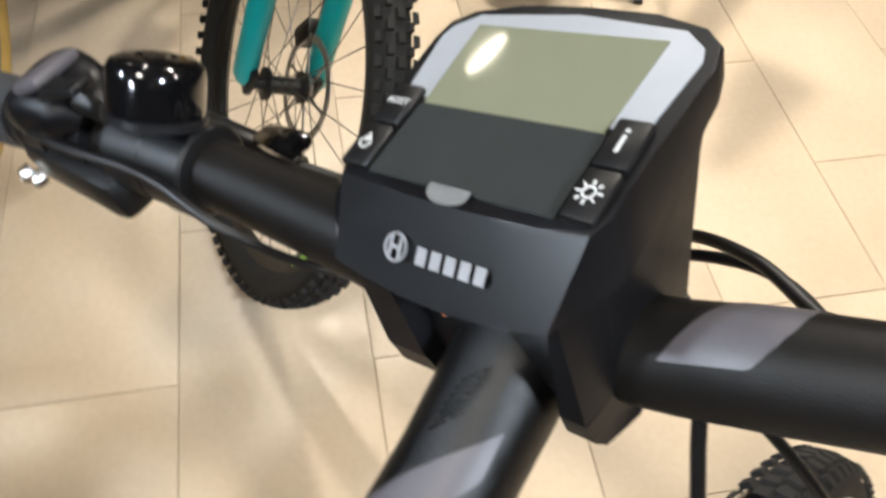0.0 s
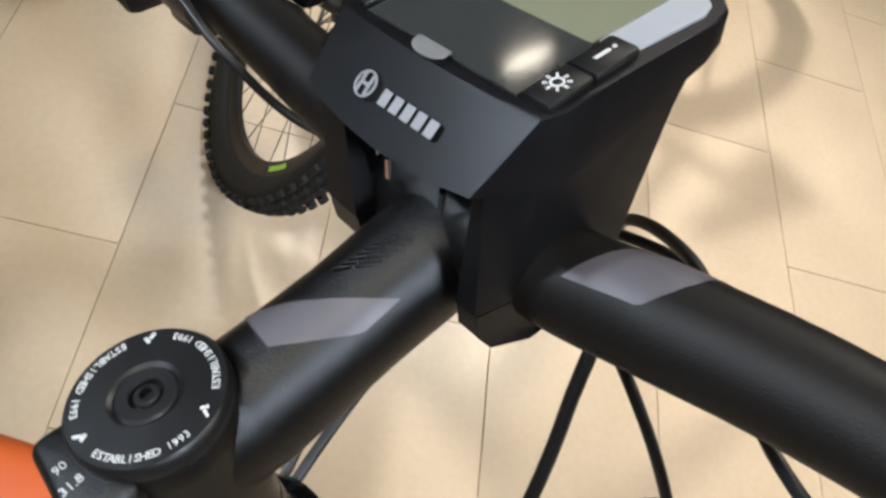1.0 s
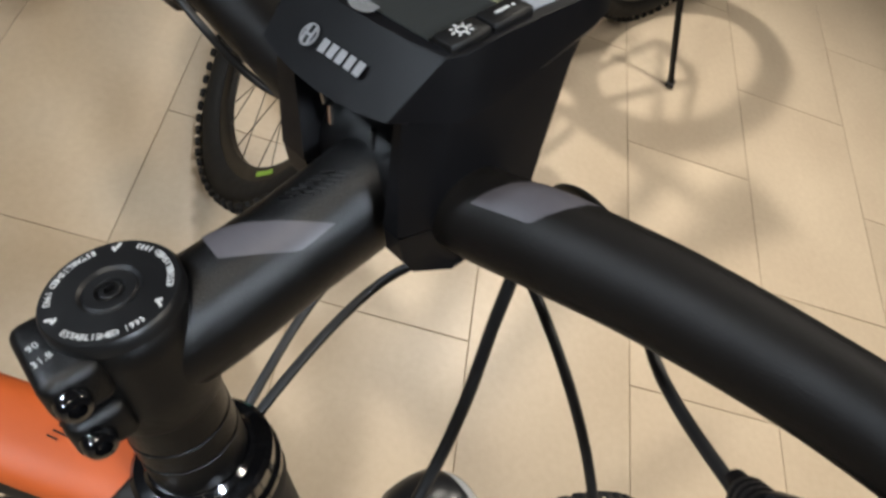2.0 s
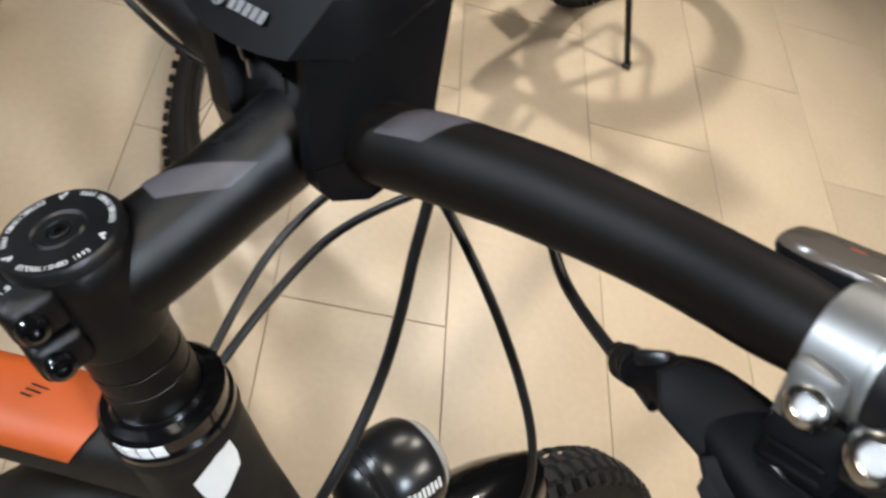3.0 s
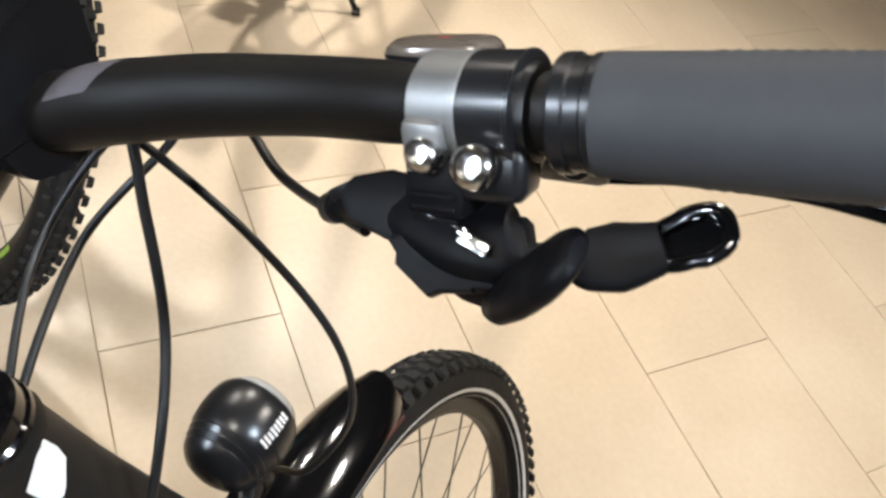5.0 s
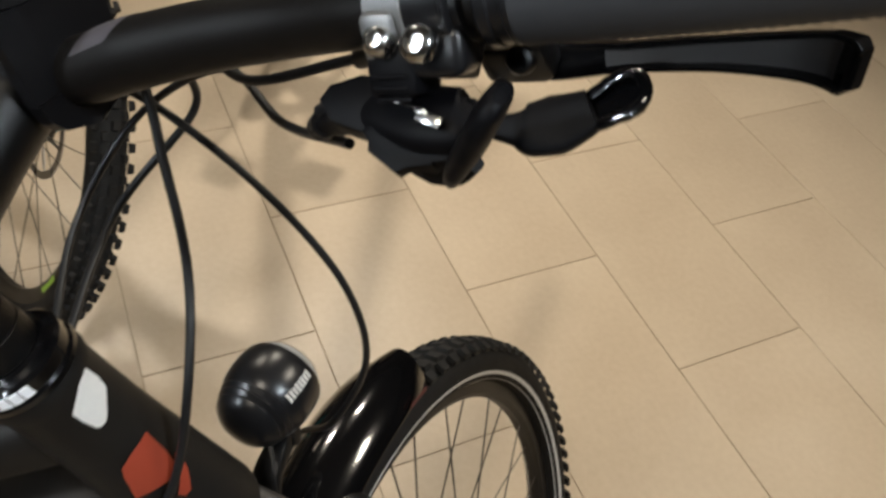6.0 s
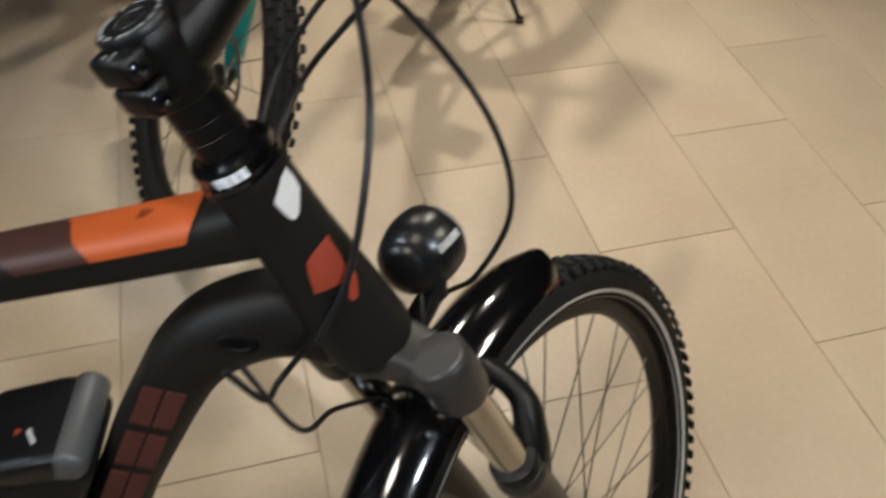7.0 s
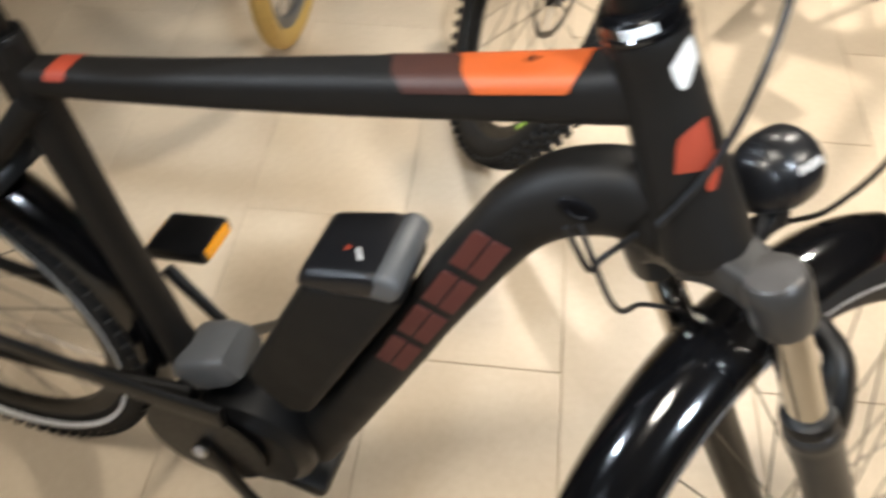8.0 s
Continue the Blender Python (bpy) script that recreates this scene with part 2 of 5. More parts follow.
def bump_cap(bm, r, h, m, seg=16):
    """A domed bolt head along z of m."""
    lathe(bm, [(r, 0), (r, h * 0.6), (r * 0.85, h * 0.9), (r * 0.5, h), (r * 0.45, h * 0.55), (0.0, h * 0.55)], seg, m)


def along(a, b):
    """A pose at a whose z axis points to b."""
    a, b = Vector(a), Vector(b)
    return Matrix.Translation(a) @ (b - a).to_track_quat("Z", "Y").to_matrix().to_4x4()


def words(text, size, m, depth=0.0002):
    """Letters as a mesh in the xy plane of m, centred."""
    cu = bpy.data.curves.new("words", "FONT")
    cu.body, cu.size, cu.extrude, cu.align_x, cu.align_y = text, size, depth, "CENTER", "CENTER"
    cu.resolution_u = 2
    tmp = bpy.data.objects.new("words", cu)
    scene.collection.objects.link(tmp)
    me = bpy.data.meshes.new_from_object(tmp.evaluated_get(bpy.context.evaluated_depsgraph_get()))
    bpy.data.objects.remove(tmp)
    bpy.data.curves.remove(cu)
    bm = bmesh.new()
    bm.from_mesh(me)
    bpy.data.meshes.remove(me)
    bm.transform(m)
    return bm


def merge(bm, other):
    me = bpy.data.meshes.new("tmp")
    other.to_mesh(me)
    other.free()
    bm.from_mesh(me)
    bpy.data.meshes.remove(me)


# ---- the room ----
# unseen walls and ceiling, added to enclose the light and limit its bounce
def room():
    x0, x1, y0, y1 = -6.5, 4.5, -6.0, 5.5
    walls = [("wall_north", (x0, y1, 0), (x1 - x0, 0.15), 1), ("wall_south", (x0, y0 - 0.15, 0), (x1 - x0, 0.15), 1),
             ("wall_east", (x1, y0 - 0.15, 0), (0.15, y1 - y0 + 0.3), 1), ("wall_west", (x0 - 0.15, y0 - 0.15, 0), (0.15, y1 - y0 + 0.3), 1)]
    for name, o, (dx, dy), _ in walls:
        bm = bmesh.new()
        rbox(bm, (dx, dy, CEIL), pose(o[0] + dx / 2, o[1] + dy / 2, CEIL / 2), 0)
        tagged(new(name, mesh_of(bm, name, M_WALL)), "plain grey-beige unseen shop wall, toned to limit bounced light", "wall", kind="structure")
    bm = bmesh.new()
    rbox(bm, (x1 - x0 + 0.3, y1 - y0 + 0.3, 0.12), pose((x0 + x1) / 2, (y0 + y1) / 2, CEIL + 0.06), 0)
    tagged(new("ceiling", mesh_of(bm, "ceiling", M_CEIL)), "plain dark grey unseen shop ceiling, toned to limit bounced light", "ceiling", kind="structure")


room()


def ceiling_lamp(x, y, k):
    lamp = thing("ceiling_spotlight", "small round recessed spotlight with a warm bright face, one of the inferred and added ceiling lamps", "lamp", "ceiling spotlights")
    lamp.location = (x, y, CEIL)
    lamp.scale = (k, k * (1.6 if k > 1 else 1.0), 1)
    bm = bmesh.new()
    lathe(bm, [(0.085, -0.001), (0.085, -0.02), (0.075, -0.05), (0.062, -0.05), (0.06, -0.012), (0.06, -0.001)], 28)
    part("housing", bm, M_CREAM, lamp)
    bm = bmesh.new()
    lathe(bm, [(0.059, -0.03), (0.03, -0.034), (0.0, -0.035)], 28)
    part("lamp_face", bm, M_LAMPFACE, lamp, "glowing warm lamp face")


# every spot gets a housing, the two added fills as well
for (x, y), aim, watts, cool, size, cone in LAMPS:
    ceiling_lamp(x, y, 2.0 if x < -3.5 else 1.0)

# ---- tiled floor ----
TU, TV = Vector((-0.9528, -0.3037, 0)), Vector((-0.3015, 0.9535, 0))
TW, TL = 0.3325, 0.652


def floor():
    bm = bmesh.new()
    rbox(bm, (11.4, 11.9, 0.08), pose(-1.0, -0.25, -0.0426), 0)
    base = tagged(new("floor", mesh_of(bm, "floor", M_GROUT)), "floor of matt beige stone-look tiles laid half-offset", "floor", kind="structure")
    gap = 0.0018
    bm = bmesh.new()
    rbox(bm, (TL - gap, TW - gap, 0.008), pose(0, 0, -0.004), 0.0008, 1)
    one = mesh_of(bm, "floor_tile", M_TILE)
    rot = Matrix((TU, TV, (0, 0, 1))).transposed().to_4x4()
    rest = []
    for i in range(-24, 25):
        v = 0.071 + TW * (i - 0.5)
        off = 0.73 if i % 2 == 0 else 1.056
        for j in range(-14, 15):
            u = off + TL * (j + 0.5)
            c = TU * u + TV * v
            if not (-6.2 < c.x < 4.2 and -5.7 < c.y < 5.2):
                continue
            if (c - Vector((-0.55, -0.2, 0))).length < 2.3:
                t = new("floor_tile", one)
                t.matrix_basis = Matrix.Translation(c) @ rot
                t.parent = base
            else:
                rest.append(c)
    bm = bmesh.new()
    for c in rest:
        vs = [bm.verts.new(rot @ Vector((sx * (TL - gap) / 2, sy * (TW - gap) / 2, z)) + c) for z in (-0.006, 0) for sx, sy in ((-1, -1), (1, -1), (1, 1), (-1, 1))]
        bm.faces.new(vs[4:])
        for k in range(4):
            bm.faces.new((vs[k], vs[(k + 1) % 4], vs[4 + (k + 1) % 4], vs[4 + k]))
    tagged(part("far_tiles", bm, M_TILE, base), kind="stuff")


floor()

# ---- wheels ----
def spoke_mesh(length, r, material):
    bm = bmesh.new()
    sweep(bm, [(0, 0, 0), (0, 0, length)], r, seg=5)
    return mesh_of(bm, "spoke", material)


def ring(bm, prof, seg, m=Matrix()):
    """A closed profile of (radius, x) pairs revolved about the wheel's x axis."""
    grid = []
    for k in range(seg):
        a = 2 * math.pi * k / seg
        grid.append([bm.verts.new(m @ Vector((x, r * math.sin(a), r * math.cos(a)))) for r, x in prof])
    n = len(prof)
    for k in range(seg):
        a, b = grid[k], grid[(k + 1) % seg]
        for i in range(n):
            bm.faces.new((a[i], a[(i + 1) % n], b[(i + 1) % n], b[i]))


def build_wheel(bike, name, m, r_out=0.356, width=0.046, rim_r=0.303, tyre=None, rim=None, stripe=True, knobs=1, n_spokes=32, label="", spoke_r=0.001, rim_depth=0.018, stripe_r=0.0):
    """Wheel with its axle along x of m."""
    mid, half = r_out - width / 2, width / 2
    bm = bmesh.new()
    prof = [(rim_r + 0.008, -0.011), (mid - half * 0.55, -half * 0.82), (mid, -half), (mid + half * 0.55, -half * 0.86), (mid + half * 0.86, -half * 0.5), (mid + half * 0.95, 0)]
    prof = prof + [(r, -x) for r, x in prof[-2::-1]]
    ring(bm, prof, 96, m)
    wheel = part(name, bm, tyre or M_RUBBER, bike, label, 60)
    if knobs:
        bm = bmesh.new()
        count = 90 if knobs == 1 else 72
        for k in range(count):
            for row in range(4 if knobs == 1 else 5):
                a = 2 * math.pi * (k + (0.5 if row % 2 else 0)) / count
                if knobs == 1:
                    off, sx, sy, hgt, lift, tilt = ((-0.42, 0.24, 0.013, 0.0035, 0.80, 38), (-0.13, 0.30, 0.015, 0.0035, 0.945, 10), (0.13, 0.30, 0.015, 0.0035, 0.945, -10), (0.42, 0.24, 0.013, 0.0035, 0.80, -38))[row]
                else:
                    off, sx, sy, hgt, lift, tilt = ((-0.47, 0.18, 0.016, 0.006, 0.72, 50), (-0.25, 0.17, 0.015, 0.006, 0.90, 18), (0.0, 0.22, 0.016, 0.006, 0.95, 0), (0.25, 0.17, 0.015, 0.006, 0.90, -18), (0.47, 0.18, 0.016, 0.006, 0.72, -50))[row]
                loc = m @ Matrix.Rotation(-a, 4, "X") @ Matrix.Translation((off * width, 0, mid + half * lift)) @ Matrix.Rotation(radians(-tilt), 4, "Y")
                c = [bm.verts.new(loc @ Vector((x * sx * width / 2, y * sy / 2, z))) for z, g in ((-0.002, 1), (hgt, 0.8)) for x, y in ((-g, -g), (g, -g), (g, g), (-g, g))]
                bm.faces.new(c[4:])
                for q in range(4):
                    bm.faces.new((c[q], c[(q + 1) % 4], c[4 + (q + 1) % 4], c[4 + q]))
        part("tread", bm, tyre or M_RUBBER, wheel, "", 20)
    if stripe:
        for sgn in (-1, 1):
            bm = bmesh.new()
            x = half
            if stripe_r:
                pr = [(stripe_r, x * 0.74), (stripe_r + 0.0105, x * 0.93), (stripe_r + 0.0105, x * 0.93 - 0.003), (stripe_r, x * 0.74 - 0.003)]
            else:
                pr = [(mid - half * 0.62, x * 0.83), (mid - half * 0.30, x * 0.985), (mid - half * 0.30, x * 0.985 - 0.002), (mid - half * 0.62, x * 0.83 - 0.002)]
            ring(bm, [(r, sgn * (xx + 0.0008)) for r, xx in pr], 96, m)
            part("reflective_stripe", bm, M_STRIPE, wheel, "bright silver reflective stripe on the tyre wall")
    bm = bmesh.new()
    ring(bm, [(rim_r + 0.012, -0.0125), (rim_r + 0.010, -0.0105), (rim_r - rim_depth * 0.5, -0.011), (rim_r - rim_depth, -0.006), (rim_r - rim_depth, 0.006), (rim_r - rim_depth * 0.5, 0.011), (rim_r + 0.010, 0.0105), (rim_r + 0.012, 0.0125)], 96, m)
    part("rim", bm, rim or M_RIM, wheel)
    bm = bmesh.new()
    mh = m @ Matrix.Rotation(radians(90), 4, "Y")
    lathe(bm, [(0.008, -0.052), (0.011, -0.05), (0.011, -0.036), (0.027, -0.034), (0.027, -0.029), (0.015, -0.024), (0.015, 0.024), (0.027, 0.029), (0.027, 0.034), (0.011, 0.036), (0.011, 0.05), (0.008, 0.052)], 24, mh)
    part("hub", bm, M_RIM, wheel)
    base = None
    for k in range(n_spokes):
        side = 1 if k % 2 else -1
        a0 = 2 * math.pi * k / n_spokes
        a1 = a0 + (0.95 if (k // 2) % 2 else -0.95)
        p0 = m @ Vector((side * 0.031, 0.024 * math.sin(a1), 0.024 * math.cos(a1)))
        p1 = m @ Vector((side * 0.003, (rim_r - rim_depth) * math.sin(a0), (rim_r - rim_depth) * math.cos(a0)))
        if base is None:
            base = spoke_mesh((p1 - p0).length, spoke_r, M_SPOKE)
        s = new("spoke", base)
        s.matrix_basis = along(p0, p1)
        s.parent = wheel
    return wheel


# ---- the electric bicycle ----
# steering frame: x right, y ahead in the wheel's plane, origin at the front hub
MS = Matrix(((0.45795, -0.86603, -0.20070, 0), (0.79320, 0.5, -0.34762, 0), (0.40140, 0, 0.91590, 0.3296), (0, 0, 0, 1)))
# steering column: z up along the column from the top of the stem
MA = MS @ pose(0.0117, -0.1795, 0.7835, 11) @ pose(0, 0, 0, 0, 1.2)
# main frame: x right, y ahead from the fork crown, z height
PHI, LEANED = radians(6.0), radians(2.77)
FN = Vector((math.cos(PHI) * math.cos(LEANED), math.sin(PHI) * math.cos(LEANED), math.sin(LEANED)))
FY = Vector((-math.sin(PHI), math.cos(PHI), 0))
FZ = FN.cross(FY)
FO = Vector((0.003, -0.228, 0.777)) - FZ * 0.777
MF = Matrix(((FN.x, FY.x, FZ.x, FO.x), (FN.y, FY.y, FZ.y, FO.y), (FN.z, FY.z, FZ.z, FO.z), (0, 0, 0, 1)))
MFI = MF.inverted()


def put(name, bm, m, material, parent, label="", angle=38):
    bm.transform(m)
    return part(name, bm, material, parent, label, angle)


EBIKE = thing("electric_bicycle", "dark grey electric trekking bicycle with orange accents standing on tiles", "bicycle")


def front_end():
    MW = MS @ Matrix.Translation((-0.022, 0, 0.008))
    # fork
    bm = bmesh.new()
    CZ = 0.482
    sweep(bm, smooth_path([(-0.064, -0.117, CZ - 0.010), (-0.045, -0.117, CZ - 0.003), (-0.02, -0.121, CZ + 0.008), (0, -0.123, CZ + 0.012), (0.02, -0.121, CZ + 0.008), (0.045, -0.117, CZ - 0.003), (0.064, -0.117, CZ - 0.010)], 5),
          [0.017, 0.015, 0.018, 0.022, 0.018, 0.015, 0.017], [0.022, 0.021, 0.024, 0.029, 0.024, 0.021, 0.022], seg=24, power=5.0, side=(0, 0, 1))
    for sx in (-1, 1):
        lathe(bm, [(0.0, 0.009), (0.0216, 0.009), (0.0238, 0.006), (0.0242, -0.004), (0.0238, -0.034), (0.0222, -0.040), (0.0, -0.040)], 36, along((sx * 0.064, -0.119, CZ), (sx * 0.0645, -0.1395, CZ + 0.1)))
    crown = put("fork_crown", bm, MS, M_FORK, EBIKE, "dark grey cast suspension fork crown")
    for sx in (-1, 1):
        top, low = Vector((sx * 0.064, -0.119, CZ)), Vector((sx * 0.062, -0.018, 0.0))
        ax = along(top, top + (top - low))
        bm = bmesh.new()
        lathe(bm, [(0.0, 0.0125), (0.0195, 0.0125), (0.0212, 0.0108), (0.0212, 0.0080), (0.0, 0.0080)], 36, ax)
        put("crown_cap", bm, MS, M_FORKCAP, crown, "grey oval cap on the fork leg")
        d = (low - top).normalized()
        bm = bmesh.new()
        sweep(bm, [top, top + d * 0.2], 0.0165, seg=24)
        put("stanchion", bm, MS, M_CHROME, EBIKE, "bright chromed fork stanchion")
        bm = bmesh.new()
        a = along(top + d * 0.158, top + d * 0.3)
        lathe(bm, [(0.0168, -0.006), (0.019, -0.007), (0.0225, -0.004), (0.0225, 0.004), (0.0215, 0.006), (0.0235, 0.008), (0.0245, 0.016), (0.0235, 0.02), (0.0225, 0.03), (0.0215, 0.14), (0.019, 0.30), (0.018, (low - top).length - 0.158), (0.0, (low - top).length - 0.155)], 28, a)
        lower = put("fork_lower", bm, MS, M_FORK, EBIKE, "dark grey fork lower leg")
        bm = bmesh.new()
        lathe(bm, [(0.0169, -0.0085), (0.0215, -0.0075), (0.0228, -0.003), (0.0228, 0.0025), (0.0169, 0.0025)], 28, a)
        put("dust_seal", bm, MS, M_PLASTIC_D, lower, "black rubber dust seal")
        bm = bmesh.new()
        rbox(bm, (0.009, 0.034, 0.05), pose(sx * 0.057, -0.006, 0.008, -18), 0.003)
        put("dropout", bm, MS, M_FORK, lower)
    # arch between the lower legs
    bm = bmesh.new()
    sweep(bm, smooth_path([(-0.064, -0.078, 0.290), (-0.067, -0.062, 0.330), (-0.055, -0.042, 0.366), (0, -0.032, 0.384), (0.055, -0.042, 0.366), (0.067, -0.062, 0.330), (0.064, -0.078, 0.290)], 6), [0.016, 0.015, 0.013, 0.012, 0.013, 0.015, 0.016], [0.018, 0.016, 0.010, 0.008, 0.010, 0.016, 0.018], seg=16, power=2.8, side=(0, 1, 0.3))
    put("fork_arch", bm, MS, M_PLASTIC_D, EBIKE)
    # mudguard
    bm = bmesh.new()
    R, W = 0.404, 0.043
    rows = []
    angles = np.linspace(19.5, -128, 60)
    for i, a in enumerate(angles):
        w = W
        if i < 7:
            w = W * (1 - 0.42 * ((7 - i) / 7) ** 3)
        row = []
        for lay in (0, 1):
            for k in range(11):
                q = k / 10 * 2 - 1
                rr = R - 0.027 * abs(q) ** 2.4 - 0.0022 * lay - (0.006 * ((7 - i) / 7) ** 2 if i < 7 else 0)
                row.append(bm.verts.new((q * w + 0.003, rr * math.sin(radians(a)), rr * math.cos(radians(a)))))
        rows.append(row[:11] + row[:10:-1])
    for i in range(len(rows) - 1):
        n = len(rows[i])
        for k in range(n):
            bm.faces.new((rows[i][k], rows[i][(k + 1) % n], rows[i + 1][(k + 1) % n], rows[i + 1][k]))
    bm.faces.new(rows[0])
    bm.faces.new(rows[-1][::-1])
    guard = put("front_mudguard", bm, MW, M_GLOSS, EBIKE, "glossy black plastic mudguard over the front tyre", 50)
    for sx in (-1, 1):
        bm = bmesh.new()
        sweep(bm, [(sx * 0.033, -0.37, 0.02), (sx * 0.055, -0.18, 0.0), (sx * 0.062, -0.02, 0.0)], 0.0018, seg=8)
        put("mudguard_stay", bm, MW, M_SPOKE, guard)
    bm = bmesh.new()
    rbox(bm, (0.0012, 0.030, 0.004), MW @ pose(0.0462, 0.085, 0.3690, -13), 0.0004, 1)
    part("red_decal", bm, M_MAROON, guard, "small red decal on the mudguard edge")
    # headlamp
    LC = Vector((-0.003, -0.037, 0.514))
    ml = MS @ Matrix.Translation(LC) @ pose(0, 0, 0, -92) @ pose(0, 0, 0, 0, 0, 0)
    bm = bmesh.new()
    prof = [(0.0, -0.036), (0.010, -0.0355), (0.019, -0.032), (0.0245, -0.027), (0.0265, -0.0235), (0.0258, -0.022), (0.0285, -0.019), (0.0278, -0.0172), (0.0302, -0.014), (0.0296, -0.0122), (0.0322, -0.008), (0.0338, 0.002), (0.0338, 0.012), (0.0325, 0.021), (0.0305, 0.0245), (0.0292, 0.0245), (0.0285, 0.02), (0.0, 0.02)]
    lathe(bm, prof, 40, ml)
    lamp = part("headlamp", bm, M_GLOSS, EBIKE, "round black headlamp with a ribbed back on a crown bracket", 25)
    lamp.data.materials[0] = M_PLASTIC_G
    bm = bmesh.new()
    lathe(bm, [(0.0285, 0.0205), (0.0283, 0.027), (0.024, 0.0325), (0.013, 0.036), (0.0, 0.037)], 36, ml)
    part("lens", bm, M_LENS, lamp, "clear domed lamp lens")
    bm = bmesh.new()
    lathe(bm, [(0.026, 0.0203), (0.012, 0.0215), (0.0, 0.0215)], 30, ml)
    part("reflector", bm, M_STEEL, lamp)
    bm = bmesh.new()
    for k, h in enumerate((0.0075, 0.0070, 0.0060, 0.0075, 0.0065, 0.0075, 0.0060, 0.0070)):
        rbox(bm, (0.0010, h, 0.0020), ml @ Matrix.Rotation(radians(-21), 4, "Z") @ pose((0.0326, 0.0334, 0.0338, 0.0339, 0.0339, 0.0336, 0.0333, 0.0328)[k], 0, -0.0065 + 0.0034 * k), 0)
    part("lettering", bm, M_STICKER, lamp, "pale lettering bars along the lamp side")
    bm = bmesh.new()
    sweep(bm, smooth_path([(0, -0.088, 0.452), (0, -0.072, 0.468), (0, -0.05, 0.476), (0, -0.04, 0.488)], 5), [0.014, 0.012, 0.01, 0.012], [0.006, 0.006, 0.007, 0.009], seg=12, power=3)
    rbox(bm, (0.024, 0.012, 0.022), pose(0, -0.040, 0.480, -10), 0.003)
    put("bracket", bm, MS, M_PLASTIC_D, lamp)
    bm = bmesh.new()
    sweep(bm, smooth_path([(0.008, -0.06, 0.497), (0.016, -0.078, 0.482), (0.016, -0.09, 0.46), (0.01, -0.10, 0.44)], 6), 0.0016, seg=8)
    put("lamp_wire", bm, MS, M_CABLE, lamp)
    build_wheel(EBIKE, "front_wheel", MW, 0.367, 0.056, rim_r=0.3105, rim_depth=0.0115, stripe_r=0.3225, label="black treaded tyre with a silver reflective stripe")


M_PLASTIC_G = mat("satin_black_plastic", (0.008, 0.008, 0.009), 0.3, 0.0, 120, 0.15, 0.04, 1500, rough_vary=0.06)
front_end()


